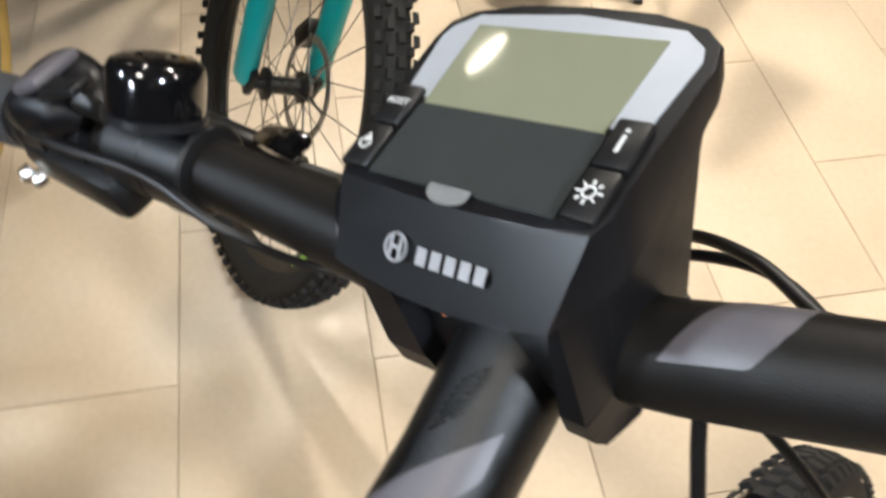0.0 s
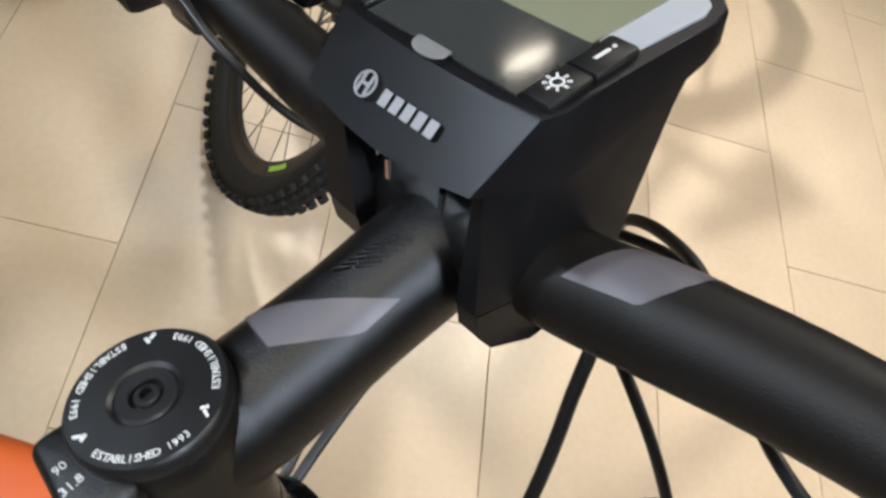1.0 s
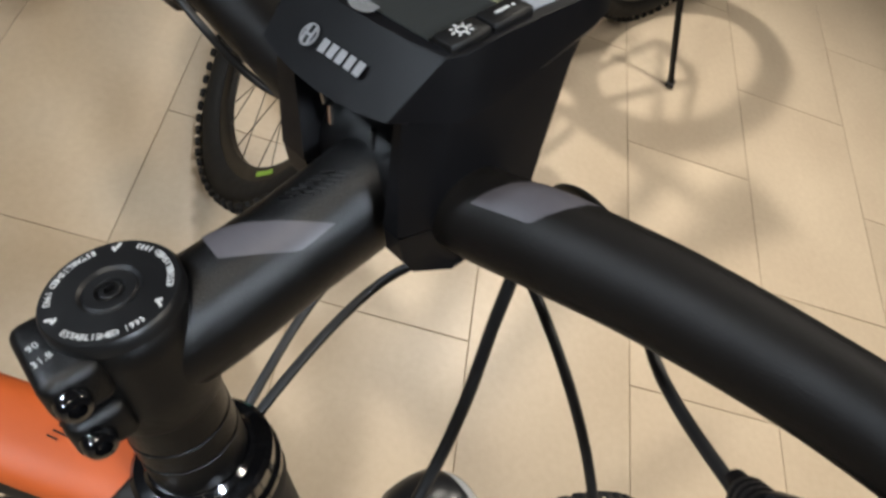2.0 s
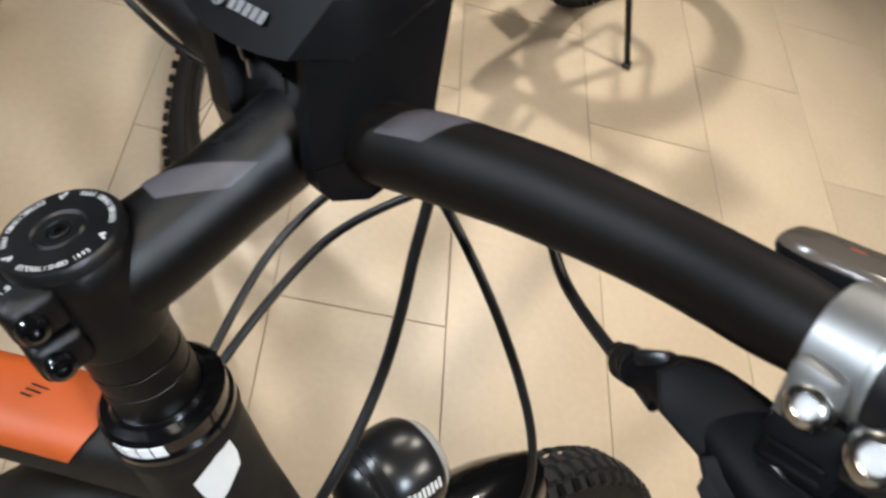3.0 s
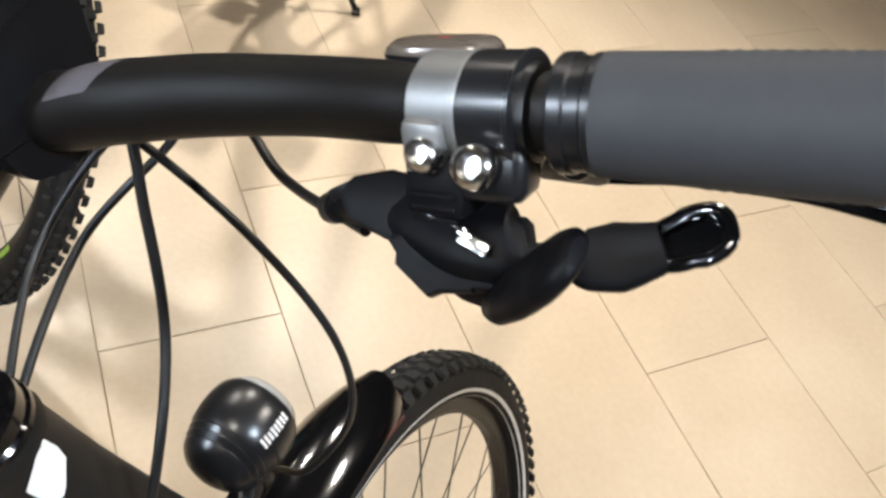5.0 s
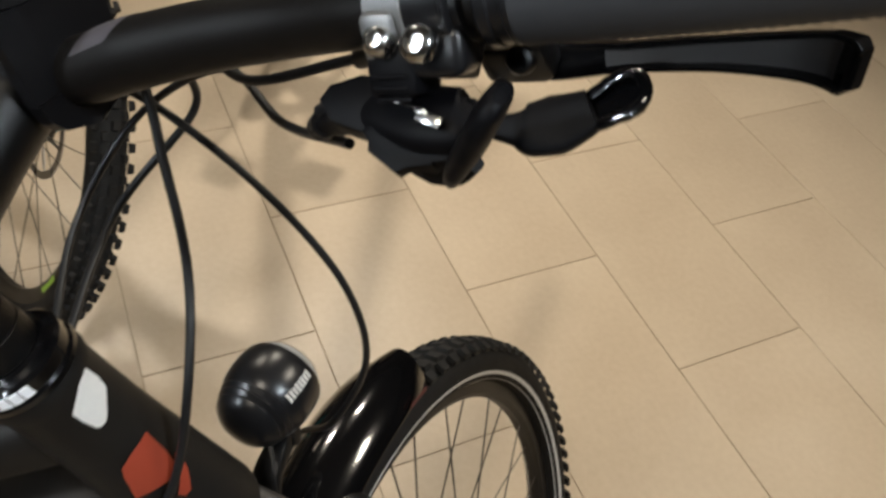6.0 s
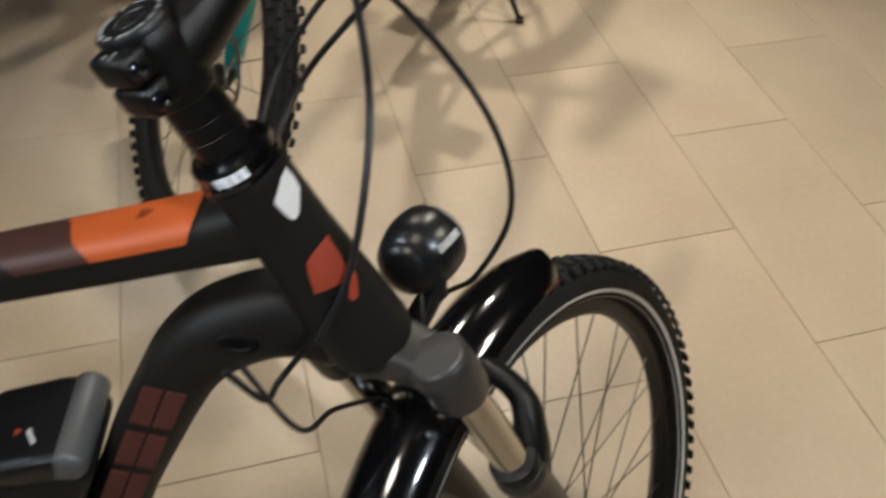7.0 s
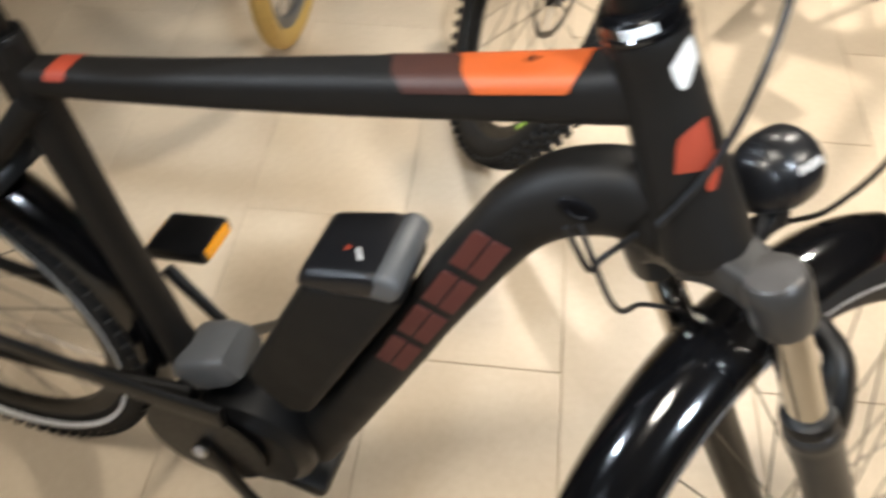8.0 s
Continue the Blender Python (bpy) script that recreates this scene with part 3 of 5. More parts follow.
# steering column parts
def column():
    # top cap
    bm = bmesh.new()
    lathe(bm, [(0.0, -0.001), (0.0222, -0.001), (0.0222, 0.0028), (0.0212, 0.0042), (0.0205, 0.0042), (0.0100, 0.0046), (0.0088, 0.0036), (0.0080, 0.0044), (0.0048, 0.0044), (0.0042, 0.0026), (0.0, 0.0026)], 56)
    cap = put("stem_cap", bm, MA, M_PLASTIC_D, EBIKE, "round black stem cap with a ring of white lettering")
    bm = bmesh.new()
    lathe(bm, [(0.0036, 0.0027), (0.0036, 0.0040), (0.0031, 0.0044), (0.0017, 0.0044), (0.0017, 0.0028), (0.0, 0.0028)], 20)
    put("cap_bolt", bm, MA, M_STEM, cap, "black hex bolt")
    bm = bmesh.new()
    for text, mid in (("ESTABLISHED 1993", -29), ("ESTABLISHED 1993", 91), ("ESTABLISHED 1993", 211)):
        for i, ch in enumerate(text):
            if ch == " ":
                continue
            a = mid + (i - (len(text) - 1) / 2) * 5.0
            w = words(ch, 0.0030, MA @ Matrix.Rotation(radians(a), 4, "Z") @ pose(0.0186, 0, 0.0045, 0, 0, 90), 0.00012)
            merge(bm, w)
    for mid in (31, 151, 271):
        for k in (-1, 1):
            rbox(bm, (0.0022, 0.0009, 0.0003), MA @ Matrix.Rotation(radians(mid), 4, "Z") @ pose(0.0182 - 0.0006 * k, 0.0007 * k, 0.0046, 0, 0, 35 * k), 0)
    part("cap_lettering", bm, M_WHITE, cap, "white lettering round the cap edge")
    # stem
    bm = bmesh.new()
    lathe(bm, [(0.0205, -0.0008), (0.0215, -0.002), (0.0208, -0.012), (0.0202, -0.03), (0.0206, -0.044), (0.0195, -0.0462), (0.0, -0.0462)], 48)
    sweep(bm, smooth_path([(0, 0.004, -0.0245), (0.001, 0.025, -0.0225), (0.002, 0.06, -0.016), (0.003, 0.095, -0.0085), (0.003, 0.104, -0.0065)], 6), [0.0195, 0.0192, 0.0182, 0.0192, 0.0205], [0.0212, 0.0205, 0.0188, 0.0192, 0.0205], seg=36, power=2.25)
    stem = put("stem", bm, MA, M_STEM, EBIKE, "black forged stem clamping the handlebar", 45)
    bm = bmesh.new()
    mb = MA.inverted() @ MS @ pose(0.012, -0.072, 0.800, 0, 90, 0)
    lathe(bm, [(0.0160, -0.028), (0.0205, -0.027), (0.0218, -0.02), (0.0218, 0.02), (0.0205, 0.027), (0.0160, 0.028)], 36, mb)
    put("face_plate", bm, MA, M_STEM, stem)
    for z in (-0.0105, -0.0305):
        bm = bmesh.new()
        rbox(bm, (0.033, 0.020, 0.0188), pose(0.002, -0.0215, z), 0.0048, 4)
        put("clamp_lug", bm, MA, M_STEM, stem)
        bm = bmesh.new()
        bump_cap(bm, 0.0056, 0.0055, pose(0.0175, -0.0245, z, 0, 90, 0), 24)
        put("clamp_bolt", bm, MA, M_GLOSS, stem, "black socket bolt")
    bm = bmesh.new()
    for text, x, y, z in (("90", 0.0005, -0.0262, -0.0008), ("31.8", 0.0072, -0.0256, -0.0008)):
        merge(bm, words(text, 0.0038, MA @ pose(x, y, z, 0, 0, 100), 0.0001))
    part("stem_lettering", bm, M_WHITE, stem, "small white size lettering")
    # spacers
    for k, (z0, z1, r) in enumerate(((-0.0466, -0.0605, 0.0186), (-0.0610, -0.0715, 0.0188), (-0.0720, -0.0865, 0.0190))):
        bm = bmesh.new()
        lathe(bm, [(0.0, z0), (r - 0.0004, z0), (r, z0 - 0.0004), (r, z1 + 0.0004), (r - 0.0004, z1), (0.0, z1)], 44)
        put("headset_spacer", bm, MA, M_STEM, EBIKE, "black alloy spacer ring")
    bm = bmesh.new()
    lathe(bm, [(0.0, -0.0865), (0.0198, -0.0865), (0.0215, -0.0885), (0.0255, -0.0895), (0.0275, -0.0915), (0.0272, -0.0985), (0.0286, -0.1005), (0.0286, -0.1035), (0.0262, -0.105), (0.0, -0.105)], 48)
    cover = put("headset_cover", bm, MA, M_GLOSS, EBIKE, "glossy black headset top cover", 30)
    bm = bmesh.new()
    for a0, a1 in ((-83, -81.6), (-80.8, -79.4), (-78.6, -76.8), (-75.5, -64), (-62.5, -53), (-51.5, -42)):
        lathe(bm, [(0.0275, -0.0916), (0.0279, -0.0920), (0.0277, -0.0986), (0.0273, -0.0986)], 6, MA, a0 * 1.12 + 20, a1 * 1.12 + 20)
    part("lettering", bm, M_STRIPE, cover, "pale bars of a maker's mark")


column()


# handlebar
BAR = [(0.012, -0.072, 0.800), (0.050, -0.0712, 0.7980), (0.085, -0.0680, 0.8033), (0.125, -0.0622, 0.8064), (0.175, -0.0605, 0.8093), (0.235, -0.0697, 0.8162), (0.300, -0.0706, 0.8195), (0.410, -0.0790, 0.8250)]
BAR_LEFT = [(0.012, -0.072, 0.800), (0.050, -0.072, 0.801), (0.085, -0.0705, 0.804), (0.125, -0.0715, 0.811), (0.175, -0.0765, 0.8225), (0.235, -0.083, 0.831), (0.300, -0.088, 0.835), (0.410, -0.096, 0.840)]


def bar_side(sx):
    c = 0.012
    return [Vector((c + sx * (x - c), y, z)) for x, y, z in (BAR if sx > 0 else BAR_LEFT)]


def bar_at(sx, x):
    """Point of the bar and its direction at the distance x from its middle."""
    p = smooth_path(bar_side(sx), 12)
    for a, b in zip(p, p[1:]):
        if abs(b.x - 0.012) >= x:
            k = (x - abs(a.x - 0.012)) / (abs(b.x - 0.012) - abs(a.x - 0.012))
            return a.lerp(b, k), (b - a).normalized()
    return p[-1], (p[-1] - p[-2]).normalized()


def bar_frame(sx, x):
    """Pose at the bar: z outwards along the bar, y up, x towards the rider or away."""
    p, d = bar_at(sx, x)
    up = Vector((0, 0, 1))
    up = (up - d * up.dot(d)).normalized()
    xx = up.cross(d)
    return MS @ Matrix(((xx.x, up.x, d.x, p.x), (xx.y, up.y, d.y, p.y), (xx.z, up.z, d.z, p.z), (0, 0, 0, 1)))


def handlebar():
    left, right = smooth_path(bar_side(-1), 12), smooth_path(bar_side(1), 12)
    pts = left[::-1] + right[1:]
    rad = []
    for p in pts:
        d = abs(p.x - 0.012)
        rad.append(float(np.interp(d, (0, 0.075, 0.115, 0.155, 0.195, 0.21, 0.5), (0.0159, 0.0159, 0.0150, 0.0137, 0.0130, 0.0115, 0.0111))))
    bm = bmesh.new()
    sweep(bm, pts, rad, seg=36, side=(0, 1, 0))
    bar = put("handlebar", bm, MS, M_BAR, EBIKE, "satin black riser handlebar with grey bands", 50)
    return bar


BARPART = handlebar()


def band(name, samples, material, parent, lift=0.00025):
    """A thin printed band on a tube: samples of (axis point, radius, list of (angle0, angle1)) in world space."""
    bm = bmesh.new()
    rows = []
    for o, r, a0, a1, u, w in samples:
        rows.append([bm.verts.new(o + (u * math.cos(a0 + (a1 - a0) * k / 10) + w * math.sin(a0 + (a1 - a0) * k / 10)) * (r + lift)) for k in range(11)])
    for a, b in zip(rows, rows[1:]):
        for k in range(10):
            bm.faces.new((a[k], a[k + 1], b[k + 1], b[k]))
    return part(name, bm, material, parent)


def bar_bands():
    for sx in (-1, 1):
        rows = []
        for i in range(25):
            x = 0.050 + 0.036 * i / 24
            p, d = bar_at(sx, x)
            r = float(np.interp(x, (0, 0.075, 0.115), (0.0159, 0.0159, 0.0150)))
            u = Vector((0, 0, 1))
            u = (u - d * u.dot(d)).normalized()
            w = u.cross(d) * (1 if sx > 0 else -1)      # ahead
            a0 = float(np.interp(x, (0.050, 0.072, 0.0766, 0.080, 0.0835, 0.086), (-47, -44, -21, 0, 40, 60)))
            a1 = float(np.interp(x, (0.050, 0.056, 0.062, 0.068, 0.086), (-46, -14, 24, 60, 61)))
            rows.append((MS @ p, r, radians(a0), radians(a1), MS.to_3x3() @ u, MS.to_3x3() @ w))
        band("grey_band", rows, M_GREYBAND, BARPART)


bar_bands()


def display():
    """Handlebar computer: housing, screen, four keys and its bracket."""
    cx = 0.0160
    top = Vector((cx, -0.0912, 0.8586))
    mt = MS @ Matrix.Translation(top) @ pose(0, 0, 0, 11.5)      # xy plane: the sloping face
    bow = [(x, -0.0026 * (1 - (x / 0.04) ** 2)) for x in (-0.027, -0.0135, 0.0, 0.0135, 0.027)]
    side = [(0.0422, 0.006), (0.0428, 0.020), (0.0440, 0.038), (0.0452, 0.054), (0.0436, 0.0615), (0.0370, 0.0675), (0.022, 0.0705)]
    out = [(-0.0400, 0.0)] + bow + [(0.0400, 0.0)] + side + [(0, 0.0715)] + [(-x, y) for x, y in side[::-1]]
    bm = bmesh.new()
    tv = [bm.verts.new((x, y, 0)) for x, y in out]
    # the front face slopes back towards the rider; the side walls grow lower towards the far end
    mids, lows = [], []
    for x, y in out:
        if y < 0.004:
            q = 1 - (x / 0.04) ** 2
            mids.append(bm.verts.new((x * 0.885, -0.0198 - 0.0028 * q, -0.0140 - 0.0030 * q)))
            lows.append(bm.verts.new((x * 0.74, 0.0, -0.0275)))
        else:
            wall = float(np.interp(y, (0.006, 0.020, 0.040, 0.056, 0.0715), (0.0225, 0.0215, 0.0165, 0.0115, 0.0095)))
            mids.append(bm.verts.new((x * 0.965, y - 0.004 * (y < 0.05), -wall)))
            lows.append(bm.verts.new((x * 0.70, y * 0.86, -0.0290)))
    n = len(out)
    bm.faces.new(tv)
    for a, b in ((tv, mids), (mids, lows)):
        for k in range(n):
            bm.faces.new((a[k], b[k], b[(k + 1) % n], a[(k + 1) % n]))
    bm.faces.new(lows[::-1])
    es = [e for e in bm.edges if (e.verts[0] in tv) and (e.verts[1] in tv)]
    bmesh.ops.bevel(bm, geom=es, offset=0.0014, segments=3, affect="EDGES", profile=0.5)
    dis = put("display_unit", bm, mt, M_PLASTIC, EBIKE, "charcoal handlebar computer with a grey-green screen", 30)

    def panel(name, pts, z, material, label="", thick=0.0008, bev=0.0, round_=0.0):
        bm = bmesh.new()
        plate(bm, pts, thick, mt @ pose(0, 0, z), bev)
        return part(name, bm, material, dis, label)

    # silver bezel, dark glass, screen
    panel("bezel", [(-0.0385, 0.030), (0.0385, 0.030), (0.0415, 0.0545), (0.040, 0.0590), (0.033, 0.0645), (0.0, 0.0675), (-0.033, 0.0645), (-0.040, 0.0590), (-0.0415, 0.0545)], 0.0006, M_SILVER, "silver bezel")
    panel("glass", [(-0.0300, 0.0015), (0.0300, 0.0015), (0.0300, 0.026), (0.0295, 0.0275), (-0.0295, 0.0275), (-0.0300, 0.026)], 0.0009, M_LCDDARK, "dark glossy lower panel")
    panel("screen", [(-0.0290, 0.0276), (0.0290, 0.0276), (0.0305, 0.0600), (-0.0305, 0.0600)], 0.0010, M_LCD, "blank grey-green screen")
    for name, x0, x1, y0, y1 in (("power_key", -0.0405, -0.0312, 0.0015, 0.0165), ("reset_key", -0.0405, -0.0312, 0.0171, 0.0322), ("light_key", 0.0312, 0.0405, 0.0015, 0.0165), ("info_key", 0.0312, 0.0405, 0.0171, 0.0322)):
        bm = bmesh.new()
        rbox(bm, (x1 - x0, y1 - y0, 0.0032), mt @ pose((x0 + x1) / 2, (y0 + y1) / 2, 0.0011), 0.0011, 2)
        part(name, bm, M_PLASTIC_D, dis, "matt black key")
    # marks on the keys
    zt = 0.0029
    part("reset_mark", words("RESET", 0.0030, mt @ pose(-0.0358, 0.0250, zt), 0.0001), M_WHITE, dis)
    bm = words("i", 0.0115, mt @ pose(0.0358, 0.0248, zt), 0.0001)
    part("info_mark", bm, M_WHITE, dis)
    bm = bmesh.new()
    lathe(bm, [(0.0021, 0), (0.0021, 0.0002), (0.0015, 0.0002), (0.0015, 0)], 24, mt @ pose(-0.0358, 0.0088, zt), 100, 440)
    rbox(bm, (0.0006, 0.0028, 0.0003), mt @ pose(-0.0358, 0.0105, zt + 0.0001), 0)
    part("power_mark", bm, M_WHITE, dis)
    bm = bmesh.new()
    lathe(bm, [(0.0019, 0), (0.0019, 0.0002), (0.0013, 0.0002), (0.0013, 0)], 24, mt @ pose(0.0358, 0.0090, zt), caps=False)
    for k in range(8):
        rbox(bm, (0.0012, 0.0006, 0.0003), mt @ pose(0.0358, 0.0090, zt + 0.0001) @ Matrix.Rotation(k * math.pi / 4, 4, "Z") @ pose(0.0029, 0, 0), 0)
    part("light_mark", bm, M_WHITE, dis)
    # film tab and maker's mark
    bm = bmesh.new()
    outl = [(-0.0065, 0.0022)] + [(-0.0065 + 0.0065 * (1 - math.cos(a)), 0.0 - 0.0030 * math.sin(a)) for a in np.linspace(0, math.pi, 12)] + [(0.0065, 0.0022)]
    plate(bm, outl, 0.0002, mt @ pose(0.0, -0.0004, 0.0021, 8))
    part("film_tab", bm, M_FILM, dis, "clear peel-off film tab")
    mfz = mt @ pose(0.0010, -0.0143, -0.0079, 34.0)
    bm = bmesh.new()
    lathe(bm, [(0.0039, 0.0), (0.0039, 0.0005), (0.0033, 0.0005), (0.0033, 0.0)], 32, mfz @ pose(-0.0135, 0.0008, 0), caps=False)
    rbox(bm, (0.0009, 0.0056, 0.0004), mfz @ pose(-0.0151, 0.0008, 0.0004), 0)
    rbox(bm, (0.0009, 0.0056, 0.0004), mfz @ pose(-0.0119, 0.0008, 0.0004), 0)
    rbox(bm, (0.0032, 0.0010, 0.0004), mfz @ pose(-0.0135, 0.0008, 0.0004), 0)
    part("round_mark", bm, M_PRINT, dis, "round pale maker's mark")
    bm = bmesh.new()
    for k in range(5):
        rbox(bm, (0.0034, 0.0046, 0.0004), mfz @ pose(-0.0045 + k * 0.00475, 0.0003, 0.0002), 0.0006, 1)
    part("lettering", bm, M_PRINT, dis, "pale bars of a maker's name")
    # bracket that straddles the bar: upper and lower shells on each side
    def shell(prof, sections, sx):
        """Cheek beside the bar: sections of (x, lean of x with height, set-back of the front edge)."""
        bm = bmesh.new()
        rings = []
        for x, lean, back in sections:
            rings.append([bm.verts.new((cx - 0.001 + sx * (x - lean * (0.836 - z)), y + (back if y < -0.085 else (0.5 * back if y < -0.07 else 0)), z)) for y, z in prof])
        for a, b in zip(rings, rings[1:]):
            for k in range(len(prof)):
                bm.faces.new((a[k], a[(k + 1) % len(prof)], b[(k + 1) % len(prof)], b[k]))
        bm.faces.new(rings[0])
        bm.faces.new(rings[-1][::-1])
        return bm
    for sx in (-1, 1):
        wide = 0.0075 if sx < 0 else 0.0
        cuts = ((0.0285, 0.12, 0.0035), (0.0295, 0.12, 0.0), (0.0330 + wide, 0.0, 0.0), (0.0396 + wide, 0.13, 0.0085 if sx < 0 else 0.0120))
        up = [(-0.0990, 0.8470), (-0.1000, 0.8360), (-0.1000, 0.7955), (-0.0700, 0.7905), (-0.0440, 0.7925), (-0.0425, 0.8150), (-0.0400, 0.8450), (-0.0360, 0.8600), (-0.0700, 0.8540)]
        put("bracket_cheek", shell(up, cuts, sx), MS, M_PLASTIC, dis, "charcoal plastic bracket half above the bar", 20)
        lo = [(-0.0996, 0.7948), (-0.0975, 0.7850), (-0.0930, 0.7790), (-0.0760, 0.7725), (-0.0610, 0.7760), (-0.0470, 0.7860), (-0.0442, 0.7918), (-0.0700, 0.7898)]
        put("bracket_foot", shell(lo, cuts, sx), MS, M_PLASTIC, dis, "charcoal plastic bracket half below the bar", 20)
    bm = bmesh.new()
    rbox(bm, (0.05, 0.04, 0.02), pose(cx, -0.058, 0.838, 10), 0.004)
    rbox(bm, (0.062, 0.030, 0.052), pose(cx - 0.002, -0.053, 0.824), 0.003)
    put("dock", bm, MS, M_SHIFT, dis)
    for k, (x, y, z, rz) in enumerate(((-0.008, -0.0935, 0.826, 30), (0.002, -0.0955, 0.822, -25), (0.026, -0.0945, 0.823, -35))):
        bm = bmesh.new()
        sweep(bm, [(x, y, z), (x + 0.003 * math.sin(radians(rz)), y + 0.001, z - 0.008)], 0.0011, seg=8)
        put("dock_contact", bm, MS, M_STEEL, dis, "bright metal contact")


display()


def stem_band():
    """Slanted grey band printed on the stem."""
    bm = bmesh.new()
    path = smooth_path([(0, 0.004, -0.0245), (0.001, 0.025, -0.0225), (0.002, 0.06, -0.016), (0.003, 0.095, -0.0085), (0.003, 0.104, -0.0065)], 6)
    rows = []
    for i in range(20):
        y = 0.0360 + 0.0360 * i / 19
        z = float(np.interp(y, [p.y for p in path], [p.z for p in path]))
        rx = float(np.interp(y, (0.004, 0.025, 0.06, 0.095, 0.104), (0.0195, 0.0192, 0.0182, 0.0192, 0.0205)))
        rz = float(np.interp(y, (0.004, 0.025, 0.06, 0.095, 0.104), (0.0212, 0.0205, 0.0188, 0.0192, 0.0205)))
        a0 = float(np.interp(y, (0.036, 0.0468, 0.058, 0.072), (80, 59, 36, 38)))
        a1 = float(np.interp(y, (0.036, 0.0433, 0.058, 0.072), (134, 111, 79, 39)))
        n = min(range(len(path) - 1), key=lambda q: abs((path[q].y + path[q + 1].y) / 2 - y))
        tang = (path[n + 1] - path[n]).normalized()
        base = path[n].lerp(path[n + 1], (y - path[n].y) / (path[n + 1].y - path[n].y))
        u = (Vector((1, 0, 0)) - tang * tang.x).normalized()
        up = u.cross(tang)
        row = []
        for k in range(13):
            a = radians(a0 + (a1 - a0) * k / 12)
            c, sn = math.cos(a), math.sin(a)
            c, sn = math.copysign(abs(c) ** (2 / 2.25), c), abs(sn) ** (2 / 2.25)
            row.append(bm.verts.new(base + u * c * (rx + 0.0004) + up * sn * (rz + 0.0004)))
        rows.append(row)
    for a, b in zip(rows, rows[1:]):
        for k in range(12):
            bm.faces.new((a[k], a[k + 1], b[k + 1], b[k]))
    put("grey_band", bm, MA, M_GREYBAND, bpy.data.objects["stem"])
    # embossed rows near the handlebar clamp
    bm = bmesh.new()
    for k in range(7):
        y, a = 0.0640 + 0.0026 * k, radians(88 - 1.5 * k)
        z = float(np.interp(y, [p.y for p in path], [p.z for p in path]))
        for half in (-1, 1):
            rbox(bm, (0.0008, 0.0056, 0.0022), MA @ Matrix.Translation((0.0022 + math.cos(a) * 0.0187, y, z + math.sin(a) * 0.0194)) @ pose(0, 0, 0, 6, 90 - math.degrees(a), 0) @ pose(0, 0, 0, 0, 0, -42) @ pose(0, half * 0.0034, -0.0002, -half * 6), 0.0003, 1)
    tagged(part("embossed_mark", bm, M_STEM, bpy.data.objects["stem"]), "embossed rows of small black relief", kind="stuff")


stem_band()


def cable(name, pts, r=0.0026, parent=None, material=None, label=""):
    bm = bmesh.new()
    sweep(bm, smooth_path(pts, 10), r, seg=10)
    return put(name, bm, MS, material or M_CABLE, parent or EBIKE, label)


def cables():
    cable("shift_cable", [(0.1804, -0.0659, 0.7560), (0.1107, -0.0265, 0.7415), (0.0446, 0.0142, 0.7514), (-0.0404, 0.0098, 0.7217), (-0.0712, -0.0511, 0.6775), (-0.0433, -0.125, 0.6388), (-0.028, -0.16, 0.61)], 0.0025, label="black gear cable sleeve")
    cable("brake_hose", [(0.1635, -0.0189, 0.7713), (0.0945, -0.0169, 0.7603), (0.0456, 0.0086, 0.761), (0.0049, 0.0262, 0.7452), (-0.014, 0.0302, 0.7124), (-0.0574, -0.0305, 0.6728), (-0.04, -0.1219, 0.6355), (-0.024, -0.155, 0.605)], 0.0027, label="black hydraulic brake hose")
    cable("brake_hose", [(-0.10, -0.045, 0.80), (-0.02, -0.030, 0.80), (0.0442, -0.0401, 0.7869), (0.0564, -0.0623, 0.7363), (0.0583, -0.0843, 0.6822), (0.0600, -0.120, 0.6359), (0.0440, -0.1488, 0.5856), (0.0149, -0.1754, 0.5437)], 0.0027, label="black hydraulic brake hose")
    cable("display_cable", [(0.012, -0.050, 0.785), (0.0308, -0.031, 0.757), (0.0751, -0.0248, 0.6945), (0.0968, -0.0182, 0.6197), (0.0896, -0.0218, 0.5529), (0.0478, -0.0361, 0.4963), (-0.002, -0.0292, 0.4606), (-0.01, -0.06, 0.445)], 0.0024, label="black cable looping down to the headlamp")
    cable("remote_cable", [(-0.215, -0.1050, 0.845), (-0.1842, -0.1055, 0.8437), (-0.1408, -0.0991, 0.8349), (-0.1035, -0.0977, 0.8183), (-0.0772, -0.0809, 0.7919), (-0.04, -0.06, 0.785)], 0.0019, label="thin glossy black cable from the remote")
    cable("frame_cable", [(-0.0164, -0.2294, 0.560), (-0.0206, -0.2139, 0.5141), (-0.034, -0.19, 0.505), (-0.0100, -0.1742, 0.5269)], 0.0026)
    cable("frame_cable", [(-0.0173, -0.2175, 0.5559), (-0.0013, -0.2118, 0.4874), (-0.0275, -0.1646, 0.4484), (-0.0397, -0.116, 0.4051), (-0.06, -0.09, 0.36)], 0.0022)


cables()


